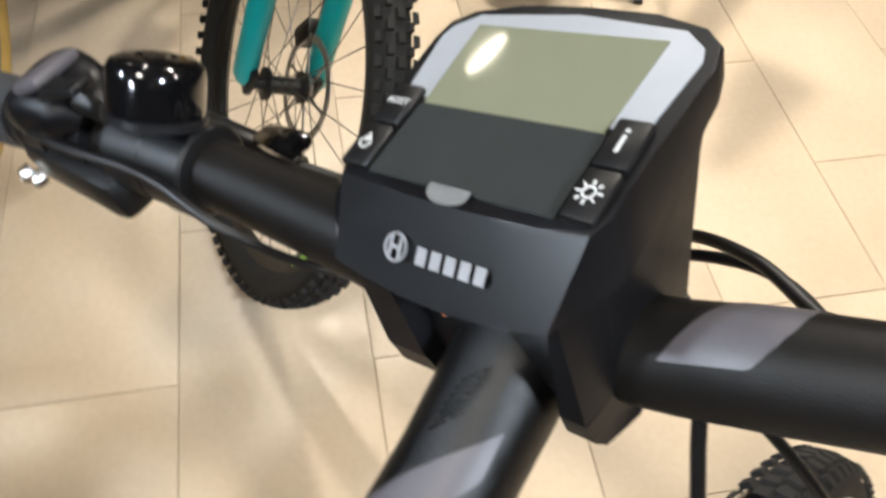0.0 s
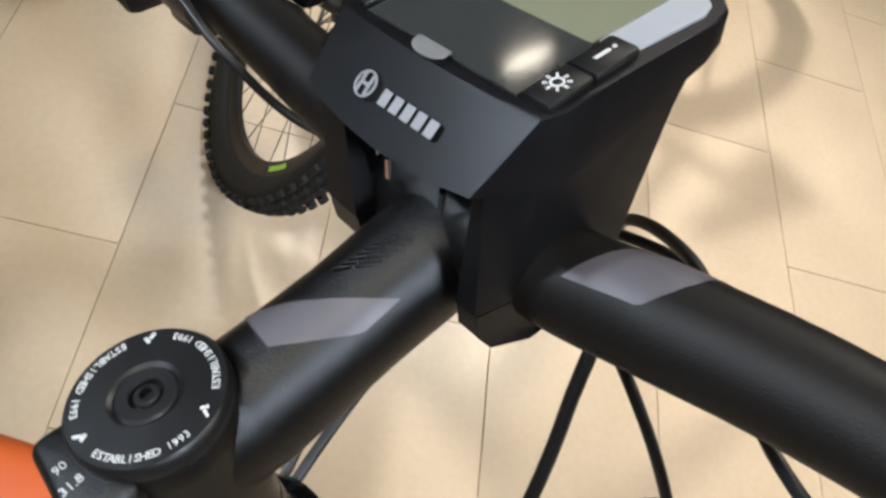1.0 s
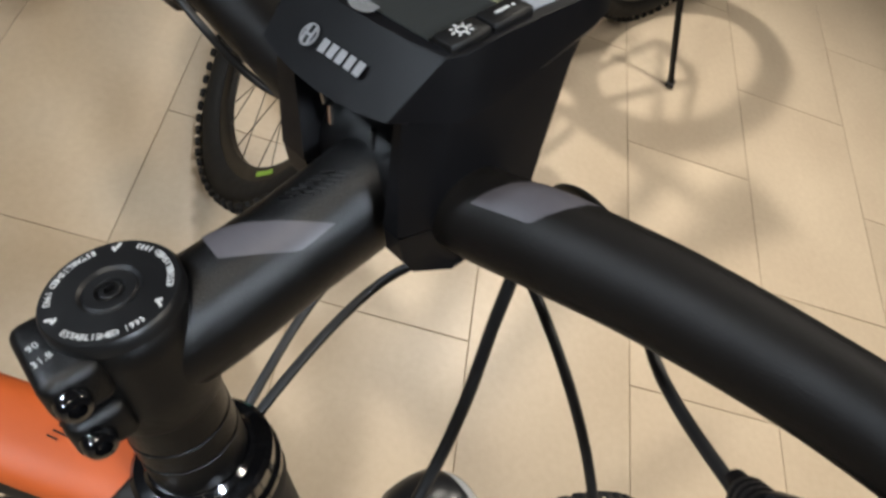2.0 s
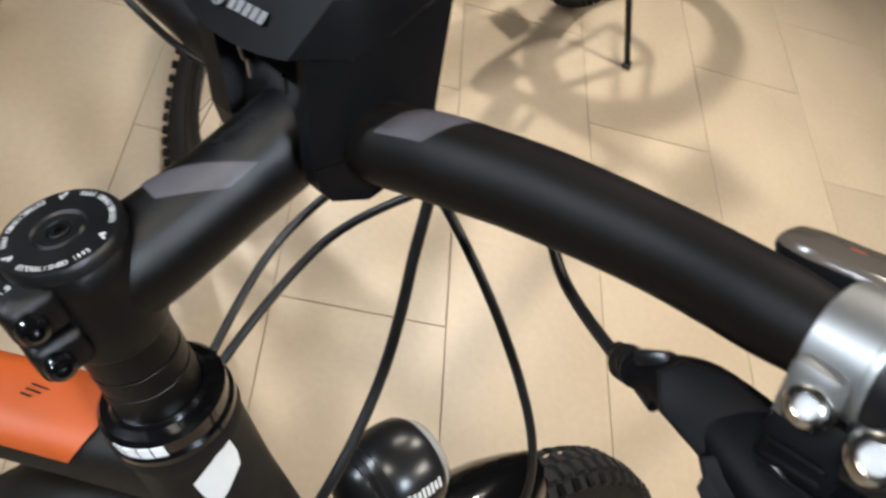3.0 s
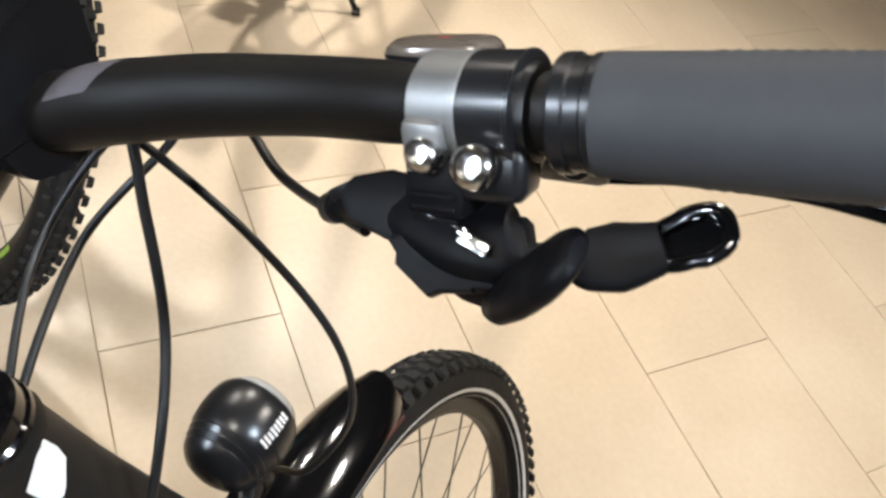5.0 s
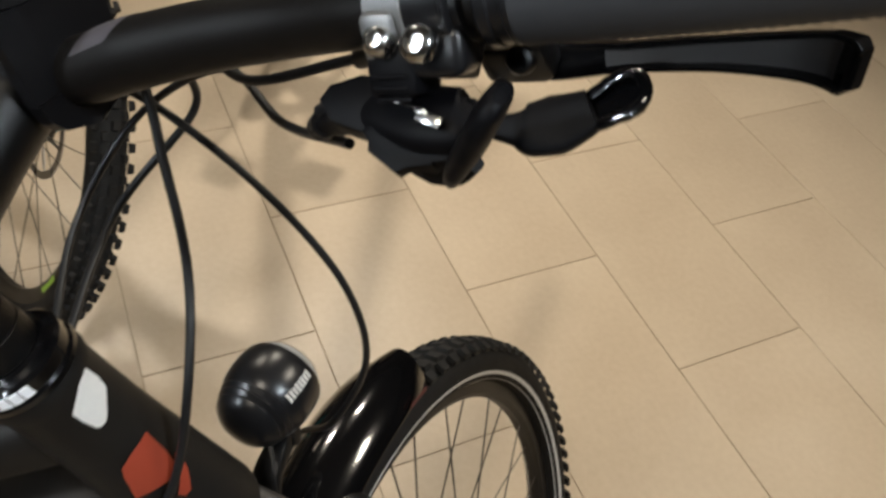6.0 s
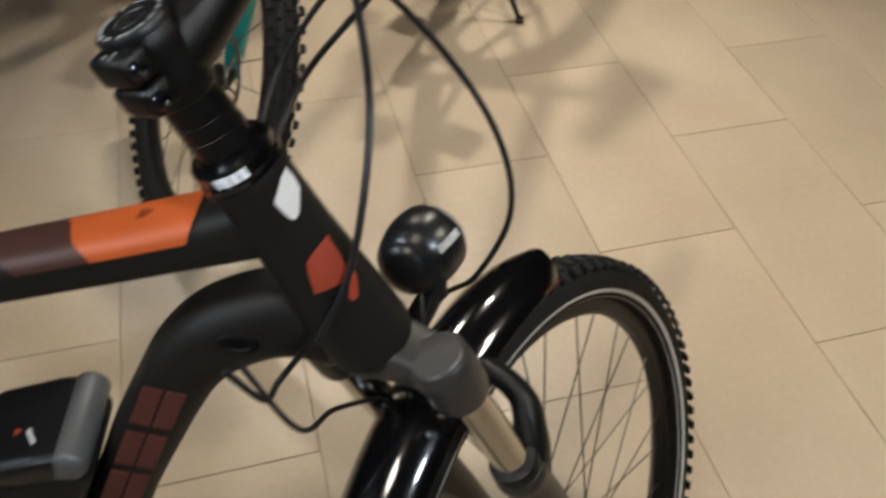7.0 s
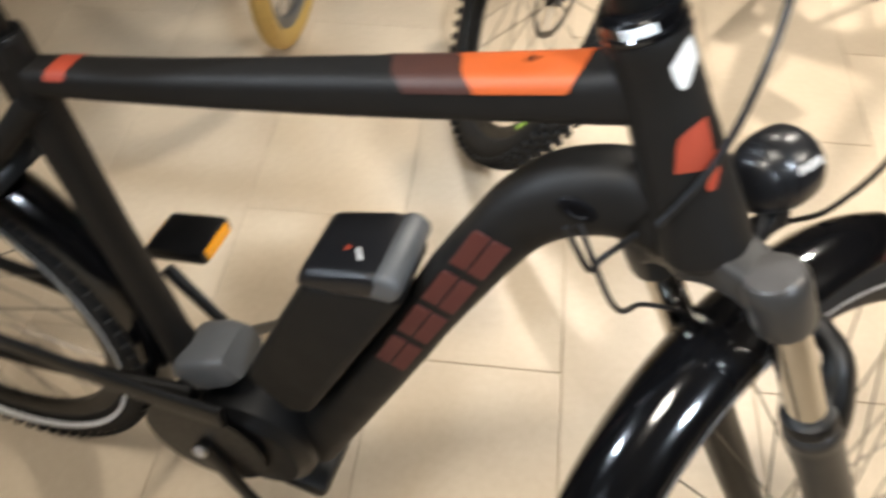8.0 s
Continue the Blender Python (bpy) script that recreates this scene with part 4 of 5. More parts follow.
def controls(sx):
    """Grip, clamps and brake lever on one side of the bar."""
    f = lambda x: bar_frame(sx, x)
    bm = bmesh.new()
    g0, g1 = (0.263, 0.395) if sx > 0 else (0.272, 0.40)
    n = 70
    prof = [(0.0115, 0.0)]
    for i in range(n):
        q = i / (n - 1)
        r = 0.0168 + 0.0009 * math.sin(q * 3.1) + (0.00035 if (i % 2 and 0.2 < q) else 0)
        prof.append((r if q < 0.97 else 0.0165, (g1 - g0) * q))
    prof.append((0.0, g1 - g0 + 0.001))
    lathe(bm, prof, 36, f(g0))
    part("grip", bm, M_GRIP, EBIKE, "ribbed dark grey rubber grip", 25)
    bm = bmesh.new()
    lathe(bm, [(0.0113, 0.0070), (0.0160, 0.0074), (0.0168, 0.0084), (0.0168, 0.0120), (0.0158, 0.0126), (0.0158, 0.0165), (0.0166, 0.0172), (0.0166, 0.0215), (0.0113, 0.0225)], 32, f(0.2435 if sx > 0 else 0.2515))
    part("grip_collar", bm, M_PLASTIC_G, EBIKE, "black grip lock collar")
    # brake clamp and body
    bm = bmesh.new()
    lathe(bm, [(0.0113, -0.0030), (0.0168, -0.0029), (0.0173, -0.0023), (0.0173, 0.0118), (0.0177, 0.0122), (0.0177, 0.0134), (0.0168, 0.0138), (0.0142, 0.0140), (0.0138, 0.0164), (0.0128, 0.0168), (0.0113, 0.0170)], 32, f(0.2290 if sx > 0 else 0.2425))
    rbox(bm, (0.020, 0.036, 0.016), MS @ pose(0.012 + sx * 0.224, -0.050, 0.798, 35), 0.0025)
    if sx > 0:
        rbox(bm, (0.0215, 0.019, 0.017), MS @ pose(0.2465, -0.0815, 0.8050, -22, 0, 4), 0.004, 3)
    p0 = [(0.012 + sx * (x - 0.012), y, z) for x, y, z in ((0.185, -0.026, 0.779), (0.215, -0.030, 0.788), (0.245, -0.032, 0.792), (0.262, -0.030, 0.785))]
    rbox(bm, (0.030, 0.018, 0.021), MS @ pose(0.012 + sx * 0.238, -0.031, 0.777, 20), 0.005)
    b2 = bmesh.new()
    sweep(b2, smooth_path(p0, 6), [0.0075, 0.0105, 0.0125, 0.010], [0.0075, 0.0095, 0.0115, 0.010], seg=18, power=2.6, side=(0, 0, 1))
    b2.transform(MS)
    merge(bm, b2)
    brake = part("brake_master", bm, M_PLASTIC_G, EBIKE, "black brake lever body clamped on the bar")
    bm = bmesh.new()
    p1 = [(0.012 + sx * (x - 0.012), y, z) for x, y, z in ((0.1655, -0.020, 0.7715), (0.190, -0.027, 0.780))]
    sweep(bm, p1, [0.0048, 0.0058], seg=14)
    bm.transform(MS)
    part("hose_boot", bm, M_PLASTIC_D, brake)
    bm = bmesh.new()
    pl = [Vector((0.012 + sx * (x - 0.012), y, z)) for x, y, z in ((0.246, -0.028, 0.776), (0.262, -0.024, 0.7695), (0.290, -0.022, 0.7690), (0.325, -0.024, 0.7700), (0.350, -0.027, 0.7698), (0.362, -0.0295, 0.7692), (0.3690, -0.033, 0.7682), (0.3720, -0.0348, 0.7678))]
    path = smooth_path(pl, 8)
    wide = spread([0.0085, 0.0075, 0.0056, 0.0064, 0.0080, 0.0094, 0.0098, 0.0072], len(path))
    deep = spread([0.0050, 0.0050, 0.0046, 0.0046, 0.0046, 0.0048, 0.0050, 0.0034], len(path))
    dish = spread([0.0004, 0.0010, 0.0024, 0.0046, 0.0058, 0.0058, 0.0010, 0.0004], len(path))
    up = Vector((0, 0.35, 1)).normalized()
    rows, face = [], []
    for i, p in enumerate(path):
        t = (path[min(i + 1, len(path) - 1)] - path[max(i - 1, 0)]).normalized() * sx
        u = (up - t * up.dot(t)).normalized()
        w = t.cross(u)
        W, D, h = wide[i], deep[i], dish[i]
        lip = 0.0017
        prof = [(-W + 0.001, -D), (W - 0.001, -D), (W, -D + 0.001), (W, D - 0.0006), (W - 0.0006, D), (W - lip, D), (W - lip - 0.0010, D - h), (-W + lip + 0.0010, D - h), (-W + lip, D), (-W + 0.0006, D), (-W, D - 0.0006), (-W, -D + 0.001)]
        rows.append([bm.verts.new(p + u * a + w * b) for a, b in prof])
        face.append([p + u * a + w * (D - h + 0.0003) for a in (W - lip - 0.0012, -W + lip + 0.0012)])
    for a, b in zip(rows, rows[1:]):
        for k in range(12):
            bm.faces.new((a[k], a[(k + 1) % 12], b[(k + 1) % 12], b[k]))
    bm.faces.new(rows[0])
    bm.faces.new(rows[-1][::-1])
    bm.transform(MS)
    lever = part("brake_lever", bm, M_GLOSS, brake, "glossy black two-finger brake lever", 24)
    # strip in the hollow whose paler colour stands in for reflected floor
    bm = bmesh.new()
    strip = [[bm.verts.new(q) for q in pair] for pair in face[14:44]]
    for a, b in zip(strip, strip[1:]):
        bm.faces.new((a[0], a[1], b[1], b[0]))
    bm.transform(MS)
    part("lever_hollow", bm, M_LEVER, lever, "smooth dark hollow of the lever, lightened in colour like a floor reflection")
    bm = bmesh.new()
    bump_cap(bm, 0.0062, 0.004, MS @ along((0.012 + sx * 0.243, -0.040, 0.779), (0.012 + sx * 0.243, -0.10, 0.80)))
    part("pivot_bolt", bm, M_PLASTIC_G, brake)
    return brake


def right_shifter():
    # bright clamp band and screws
    fr = bar_frame(1, 0.2185)
    bm = bmesh.new()
    lathe(bm, [(0.0112, -0.0082), (0.0160, -0.0082), (0.0166, -0.0076), (0.0168, 0.0066), (0.0174, 0.0071), (0.0174, 0.0084), (0.0169, 0.0089), (0.0112, 0.0089)], 40, fr)
    clamp = part("shifter_clamp", bm, M_BAND, EBIKE, "bright aluminium shifter clamp band")
    bm = bmesh.new()
    rbox(bm, (0.0135, 0.012, 0.020), MS @ pose(0.2275, -0.0845, 0.8120, -10), 0.003)
    part("clamp_tab", bm, M_BAND, clamp)
    for x, y, z, r in ((0.2283, -0.0890, 0.8125, 0.0055), (0.2451, -0.0920, 0.8125, 0.0066)):
        bm = bmesh.new()
        lathe(bm, [(0.0, -0.010), (r * 0.5, -0.010), (r * 0.5, 0.0), (r, 0.0), (r, 0.003), (r * 0.82, 0.0052), (r * 0.55, 0.006), (r * 0.48, 0.003), (0.0, 0.003)], 24, MS @ along((x, y, z), (x + 0.004, y - 0.055, z + 0.045)))
        part("clamp_screw", bm, M_STEEL, clamp, "shiny domed socket screw")
    # body
    bm = bmesh.new()
    path = smooth_path([(0.172, -0.066, 0.766), (0.182, -0.067, 0.770), (0.197, -0.071, 0.776), (0.216, -0.077, 0.777), (0.234, -0.082, 0.776), (0.247, -0.082, 0.776), (0.252, -0.080, 0.777)], 6)
    sweep(bm, path, [0.005, 0.0075, 0.0105, 0.0130, 0.0140, 0.0130, 0.008], [0.005, 0.0065, 0.0090, 0.0105, 0.0110, 0.0100, 0.005], seg=22, power=3.0, side=(0, -0.75, -0.3))
    face = Matrix(((0.995, 0.0, 0.104, 0), (0.065, 0.781, -0.621, 0), (-0.081, 0.625, 0.777, 0), (0, 0, 0, 1)))
    for centre, outline, thick in (((0.205, -0.080, 0.786), ((-0.0188, -0.0005), (-0.0148, 0.0060), (-0.0017, 0.0102), (0.0104, 0.0084), (0.0218, 0.0048), (0.0206, -0.0064), (0.0028, -0.0133), (-0.0123, -0.0094)), 0.016),
                                   ((0.235, -0.087, 0.779), ((-0.0272, -0.0032), (-0.0224, -0.0080), (-0.0129, -0.0126), (0.0008, -0.0146), (0.0099, -0.0130), (0.0200, -0.0002), (0.0159, 0.0113), (-0.0018, 0.0120), (-0.0151, 0.0078)), 0.014)):
        b2 = bmesh.new()
        plate(b2, outline, thick, Matrix.Translation(centre) @ face, 0.0022)
        merge(bm, b2)
    rbox(bm, (0.020, 0.020, 0.018), pose(0.231, -0.084, 0.800, -25), 0.003)
    sweep(bm, smooth_path([(0.204, -0.070, 0.768), (0.216, -0.075, 0.7610), (0.230, -0.080, 0.7585), (0.244, -0.086, 0.7610), (0.252, -0.090, 0.7650)], 6), [0.004, 0.0070, 0.0080, 0.0066, 0.003], [0.004, 0.0064, 0.0074, 0.0060, 0.003], seg=20, power=4.5, side=(0, -0.9, -0.3))
    b2 = bmesh.new()
    plate(b2, ((-0.0160, 0.0020), (-0.0150, -0.0060), (-0.0020, -0.0140), (0.0015, -0.0118), (0.0120, -0.0100), (0.0140, 0.0020)), 0.006, Matrix.Translation((0.2270, -0.0885, 0.7735)) @ face @ pose(0, 0, 0.0040), 0.0012)
    merge(bm, b2)
    sh = put("shifter", bm, MS, M_SHIFT, EBIKE, "black under-bar thumb shifter with two levers", 24)
    for k in range(3):
        bm = bmesh.new()
        rbox(bm, (0.014, 0.0012, 0.0016), MS @ pose(0.231, -0.0950 - 0.0004 * k, 0.803 - k * 0.0042, -25), 0.0004, 1)
        part("rib", bm, M_SHIFT, sh)
    bm = bmesh.new()
    pm = MS @ Matrix.Translation((0.2400, -0.0885, 0.7790)) @ face @ pose(0, 0, 0.0086, 0, 0, -18)
    rbox(bm, (0.0105, 0.0044, 0.0020), pm, 0.0007)
    rbox(bm, (0.0140, 0.0012, 0.0014), pm @ pose(-0.0105, 0.0018, -0.0006, 0, 0, 6), 0.0004)
    rbox(bm, (0.0050, 0.0020, 0.0012), pm @ pose(-0.0035, 0.0012, 0.0014), 0.0004)
    part("pivot_plate", bm, M_STEEL, sh, "bright steel lever pivot")
    bm = bmesh.new()
    sweep(bm, smooth_path([(0.172, -0.066, 0.766), (0.166, -0.062, 0.762), (0.158, -0.056, 0.758)], 5), [0.0052, 0.0044, 0.003], seg=14)
    put("barrel_adjuster", bm, MS, M_SHIFT, sh)
    for k in range(4):
        bm = bmesh.new()
        lathe(bm, [(0.0040, -0.0008), (0.0062, -0.0008), (0.0064, 0.0), (0.0062, 0.0008), (0.0040, 0.0008)], 16, MS @ along((0.1655 + 0.0024 * k, -0.0620 - 0.0016 * k, 0.7615 + 0.0018 * k), (0.30, -0.155, 0.86)))
        part("adjuster_ring", bm, M_PLASTIC_G, sh)
    bm = bmesh.new()
    rbox(bm, (0.012, 0.007, 0.005), MS @ pose(0.177, -0.066, 0.7745, -30, -25, 10), 0.0016)
    part("cable_clip", bm, M_PLASTIC_G, sh)
    # upper paddle
    bm = bmesh.new()
    sweep(bm, smooth_path([(0.2425, -0.0915, 0.7600), (0.2470, -0.0950, 0.7655), (0.2540, -0.0995, 0.7745), (0.2635, -0.1045, 0.7860), (0.2715, -0.1080, 0.7960), (0.2765, -0.1095, 0.8020), (0.2790, -0.1098, 0.8045)], 6), [0.0050, 0.0075, 0.0110, 0.0122, 0.0118, 0.0095, 0.0050], [0.0030, 0.0038, 0.0046, 0.0052, 0.0050, 0.0042, 0.0026], seg=24, power=2.5, side=(-0.15, -0.9, -0.25))
    put("upper_lever", bm, MS, M_SHIFT, sh, "dark grey rubbery thumb paddle")
    # lower thumb lever
    bm = bmesh.new()
    sweep(bm, smooth_path([(0.246, -0.086, 0.7770), (0.256, -0.083, 0.7755), (0.264, -0.078, 0.7715), (0.269, -0.0765, 0.7702), (0.278, -0.073, 0.7702), (0.286, -0.0705, 0.7722), (0.2905, -0.069, 0.7738)], 6), [0.0030, 0.0034, 0.0060, 0.0096, 0.0110, 0.0090, 0.0078], [0.0022, 0.0024, 0.0030, 0.0038, 0.0040, 0.0034, 0.0030], seg=18, power=3.6, side=(-0.3, -0.75, -0.5))
    low = put("lower_lever", bm, MS, M_SHIFT, sh, "satin black thumb lever on a thin arm")
    ahead = Vector((0.0195, 0.0068, 0.0065)).normalized()
    across = Vector((0.3, 0.75, 0.5))
    across = (across - ahead * across.dot(ahead)).normalized()
    face_up = ahead.cross(across)
    hook = Matrix((ahead, across, face_up)).transposed().to_4x4()
    hook.translation = (0.2975, -0.0668, 0.7762)
    bm = bmesh.new()
    loop = []
    for q in range(28):
        a = math.tau * q / 28
        c, d = math.cos(a), math.sin(a)
        g = (abs(c) ** 2.8 + abs(d) ** 2.8) ** (-1 / 2.8)
        loop.append((0.0118 * g * c, (0.0078 if c > 0 else 0.0070) * g * d, 0.0012 * c))
    sweep(bm, loop, [0.0017], [0.0024], seg=10, closed=True, side=(0, 0, 1))
    plate(bm, [(x * 0.97, y * 0.97) for x, y, z in loop], 0.0022, pose(0, 0, -0.0022), 0.0)
    put("lever_end", bm, MS @ hook, M_GLOSS, low, "glossy hollow end of the thumb lever")
    # gear window ahead of the bar
    def slab(prof, mi):
        """A lathed dome squared off into a long rounded slab."""
        b = bmesh.new()
        lathe(b, prof, 40)
        for v in b.verts:
            r = math.hypot(v.co.x, v.co.y)
            if r > 1e-6:
                g = ((abs(v.co.x) / r) ** 3.4 + (abs(v.co.y) / r) ** 3.4) ** (-1 / 3.4)
                v.co.x *= g * 1.16
                v.co.y *= g * 0.60
        b.transform(mi)
        return b
    mi = MS @ pose(0.2125, -0.0400, 0.8180, -14, 0, 6)
    gear = part("gear_indicator", slab([(0.0, -0.008), (0.0150, -0.007), (0.0170, -0.001), (0.0170, 0.0004), (0.0, 0.0004)], mi), M_PLASTIC_G, sh, "long gear window housing in front of the bar")
    part("window", slab([(0.0166, 0.0002), (0.0164, 0.0016), (0.0150, 0.0030), (0.008, 0.0037), (0.0, 0.0038)], mi), M_SMOKY, gear, "clear brownish gear window")
    bm = bmesh.new()
    rbox(bm, (0.0040, 0.0010, 0.0006), mi @ pose(0.0, 0.001, 0.0036), 0)
    part("red_mark", bm, M_RED, gear)


controls(1)
right_shifter()
controls(-1)


def left_side():
    # bell
    bm = bmesh.new()
    mb = MS @ along((-0.1465, -0.0800, 0.8500), (-0.1465 + 0.127, -0.0800 + 0.482, 0.8500 + 0.867)) @ Matrix.Scale(0.87, 4)
    lathe(bm, [(0.0, -0.004), (0.0205, -0.004), (0.0228, -0.003), (0.0228, 0.0005), (0.0212, 0.001), (0.0, 0.001)], 44, mb)
    bell = part("bell", bm, M_PLASTIC_G, EBIKE, "glossy black domed bell on the handlebar")
    bm = bmesh.new()
    lathe(bm, [(0.0206, 0.0012), (0.0214, 0.0018), (0.0215, 0.0090), (0.0214, 0.0172), (0.0208, 0.0205), (0.0192, 0.0229), (0.0165, 0.0243), (0.0120, 0.0251), (0.0092, 0.0253), (0.0086, 0.0246), (0.0068, 0.0246), (0.0062, 0.0254), (0.0, 0.0260)], 48, mb)
    part("dome", bm, M_GLOSS, bell, "glossy black bell dome", 30)
    bm = bmesh.new()
    sweep(bm, smooth_path([(-0.176, -0.082, 0.842), (-0.181, -0.087, 0.850), (-0.186, -0.090, 0.8575)], 5), [0.006, 0.005, 0.0075], [0.004, 0.004, 0.004], seg=14, power=3)
    rbox(bm, (0.022, 0.012, 0.0045), pose(-0.190, -0.0905, 0.8615, 0, -4, 15), 0.0018)
    striker = put("striker", bm, MS, M_PLASTIC_D, bell, "ribbed black bell striker")
    for k in range(7):
        bm = bmesh.new()
        rbox(bm, (0.0011, 0.010, 0.0012), pose(-0.1985 + 0.0028 * k, -0.0915 + 0.0007 * k, 0.8642 - 0.0002 * k, 0, -4, 15), 0.0003, 1)
        put("rib", bm, MS, M_PLASTIC, striker)
    bm = bmesh.new()
    lathe(bm, [(0.0114, -0.024), (0.0180, -0.0235), (0.0192, -0.022), (0.0192, -0.0012), (0.0186, -0.0006), (0.0186, 0.0006), (0.0192, 0.0012), (0.0192, 0.022), (0.0180, 0.0235), (0.0114, 0.024)], 36, bar_frame(-1, 0.172))
    rbox(bm, (0.026, 0.020, 0.020), MS @ pose(-0.155, -0.080, 0.812, 8), 0.005)
    part("bell_clamp", bm, M_PLASTIC_D, bell)
    # remote
    bm = bmesh.new()
    sweep(bm, smooth_path([(-0.196, -0.083, 0.842), (-0.205, -0.0835, 0.848), (-0.222, -0.084, 0.8505), (-0.238, -0.085, 0.846), (-0.247, -0.0855, 0.840)], 6), [0.010, 0.0185, 0.022, 0.019, 0.010], [0.008, 0.0125, 0.0145, 0.0125, 0.007], seg=22, power=2.8, side=(0, 1, 0.2))
    lathe(bm, [(0.0114, -0.012), (0.0165, -0.011), (0.0165, 0.011), (0.0114, 0.012)], 30, MS.inverted() @ bar_frame(-1, 0.222))
    rem = put("remote_control", bm, MS, M_PLASTIC, EBIKE, "charcoal rubber remote with key pads beside the grip")
    bm = bmesh.new()
    rbox(bm, (0.017, 0.028, 0.006), MS @ pose(-0.212, -0.086, 0.8640, 0, -10, 18), 0.0025)
    part("key_pad", bm, M_GREYBAND, rem, "grey key pad")
    bm = bmesh.new()
    for k in range(4):
        rbox(bm, (0.0008, 0.006, 0.002), MS @ pose(-0.2395 - 0.0012 * k, -0.0855, 0.8565 - 0.001 * k, 0, -30), 0.0003, 1)
    part("pale_mark", bm, M_WHITE, rem)
    # shift or brake clamp screws under the bar
    for k in range(2):
        bm = bmesh.new()
        bump_cap(bm, 0.0042, 0.006, MS @ along((-0.244 - 0.013 * k, -0.104, 0.815), (-0.244 - 0.013 * k, -0.16, 0.809)))
        part("clamp_screw", bm, M_STEEL, rem, "bright clamp screw")
    bm = bmesh.new()
    rbox(bm, (0.074, 0.032, 0.024), MS @ pose(-0.214, -0.088, 0.819, 8, 8), 0.006)
    part("lower_clamp", bm, M_PLASTIC_D, rem)
    # glossy block standing for the near piece of the left brake lever
    bm = bmesh.new()
    rbox(bm, (0.040, 0.012, 0.008), MS @ pose(-0.118, -0.052, 0.823, 10, -12, -12), 0.003)
    part("left_lever_piece", bm, M_GLOSS, rem)


left_side()


def frame_parts():
    inv = MFI @ MA          # column to frame coordinates
    top, bot = inv @ Vector((0, 0, -0.105)), inv @ Vector((0, 0, -0.288))
    bm = bmesh.new()
    sweep(bm, [top.lerp(bot, q) for q in (0, 0.03, 0.06, 0.35, 0.75, 0.95, 1)], [0.0272, 0.0285, 0.0268, 0.0272, 0.0315, 0.0345, 0.0340], [0.0272, 0.0285, 0.0268, 0.0285, 0.0335, 0.0355, 0.0345], seg=36)
    head = put("head_tube", bm, MF, M_FRAME, EBIKE, "matt charcoal tapered head tube", 50)
    bm = bmesh.new()
    lathe(bm, [(0.0, -0.287), (0.0315, -0.287), (0.0325, -0.292), (0.030, -0.297), (0.0, -0.297)], 36, MA)
    part("lower_headset_cup", bm, M_PLASTIC_D, head)
    # paper sticker and red panel on the head tube
    def wrap(name, rows, material, label):
        bm = bmesh.new()
        grid = []
        for z, a0, a1 in rows:
            q = (-z - 0.105) / 0.183
            r = float(np.interp(q, (0, 0.06, 0.35, 0.75, 1), (0.0272, 0.0268, 0.0285, 0.0330, 0.0335))) + 0.0006
            grid.append([bm.verts.new(MA @ Vector((r * math.cos(radians(a0 + (a1 - a0) * k / 8)), r * math.sin(radians(a0 + (a1 - a0) * k / 8)), z))) for k in range(9)])
        for a, b in zip(grid, grid[1:]):
            for k in range(8):
                bm.faces.new((a[k], a[k + 1], b[k + 1], b[k]))
        return part(name, bm, material, head, label)
    wrap("paper_sticker", [(-0.1115, 15, 22), (-0.116, -2, 23), (-0.1235, -24, 24), (-0.131, -23, 20), (-0.1395, -20, -2), (-0.142, -16, -9)], M_STICKER, "torn white paper sticker")
    wrap("red_panel", [(-0.1690, -6, 8), (-0.1700, -22, 8), (-0.1735, -37, 7), (-0.1800, -43, 6), (-0.1900, -48, 4), (-0.1985, -53, 1), (-0.1995, -52, 0), (-0.2010, -34, -2), (-0.2040, -16, -7)], M_RED, "angular orange-red painted panel")
    wrap("red_flash", [(-0.196, 6, 9), (-0.204, 0, 8), (-0.210, -10, 4), (-0.2163, -22, -4), (-0.2215, -19, -11)], M_RED, "orange-red painted flash")
    # top tube
    tt = smooth_path([(0, -0.075, 0.910), (0, -0.13, 0.895), (0, -0.29, 0.8585), (0, -0.45, 0.824), (0, -0.600, 0.796)], 8)
    bm = bmesh.new()
    W, Hh = [0.0235, 0.0225, 0.0215, 0.0195, 0.0185], [0.0235, 0.0205, 0.0195, 0.0165, 0.0150]
    sweep(bm, tt, W, Hh, seg=32, power=3.4)
    tube = put("top_tube", bm, MF, M_FRAME, EBIKE, "matt charcoal top tube with an orange panel")

    def top_panel(name, y0a, y0b, y1a, y1b, material, label):
        """Painted panel over the top of the tube; a: left edge, b: right edge."""
        bm = bmesh.new()
        grid = []
        for i in range(15):
            row = []
            for k in range(17):
                a = radians(164 - 148 * k / 16)
                e = k / 16
                ya, yb = y0a + (y0b - y0a) * e, y1a + (y1b - y1a) * e
                y = ya + (yb - ya) * i / 14
                z = float(np.interp(-y, [-p.y for p in tt], [p.z for p in tt]))
                s = (-y - 0.075) / 0.525
                w, h = float(np.interp(s * 4, range(5), W)), float(np.interp(s * 4, range(5), Hh))
                c, sn = math.cos(a), math.sin(a)
                c, sn = math.copysign(abs(c) ** (2 / 3.4), c), abs(sn) ** (2 / 3.4)
                row.append(bm.verts.new((c * (w + 0.0007), y, z + sn * (h + 0.0007))))
            grid.append(row)
        for a, b in zip(grid, grid[1:]):
            for k in range(16):
                bm.faces.new((a[k], a[k + 1], b[k + 1], b[k]))
        return put(name, bm, MF, material, tube, label)
    top_panel("orange_panel", -0.105, -0.120, -0.216, -0.184, M_ORANGE, "bright matt orange painted panel")
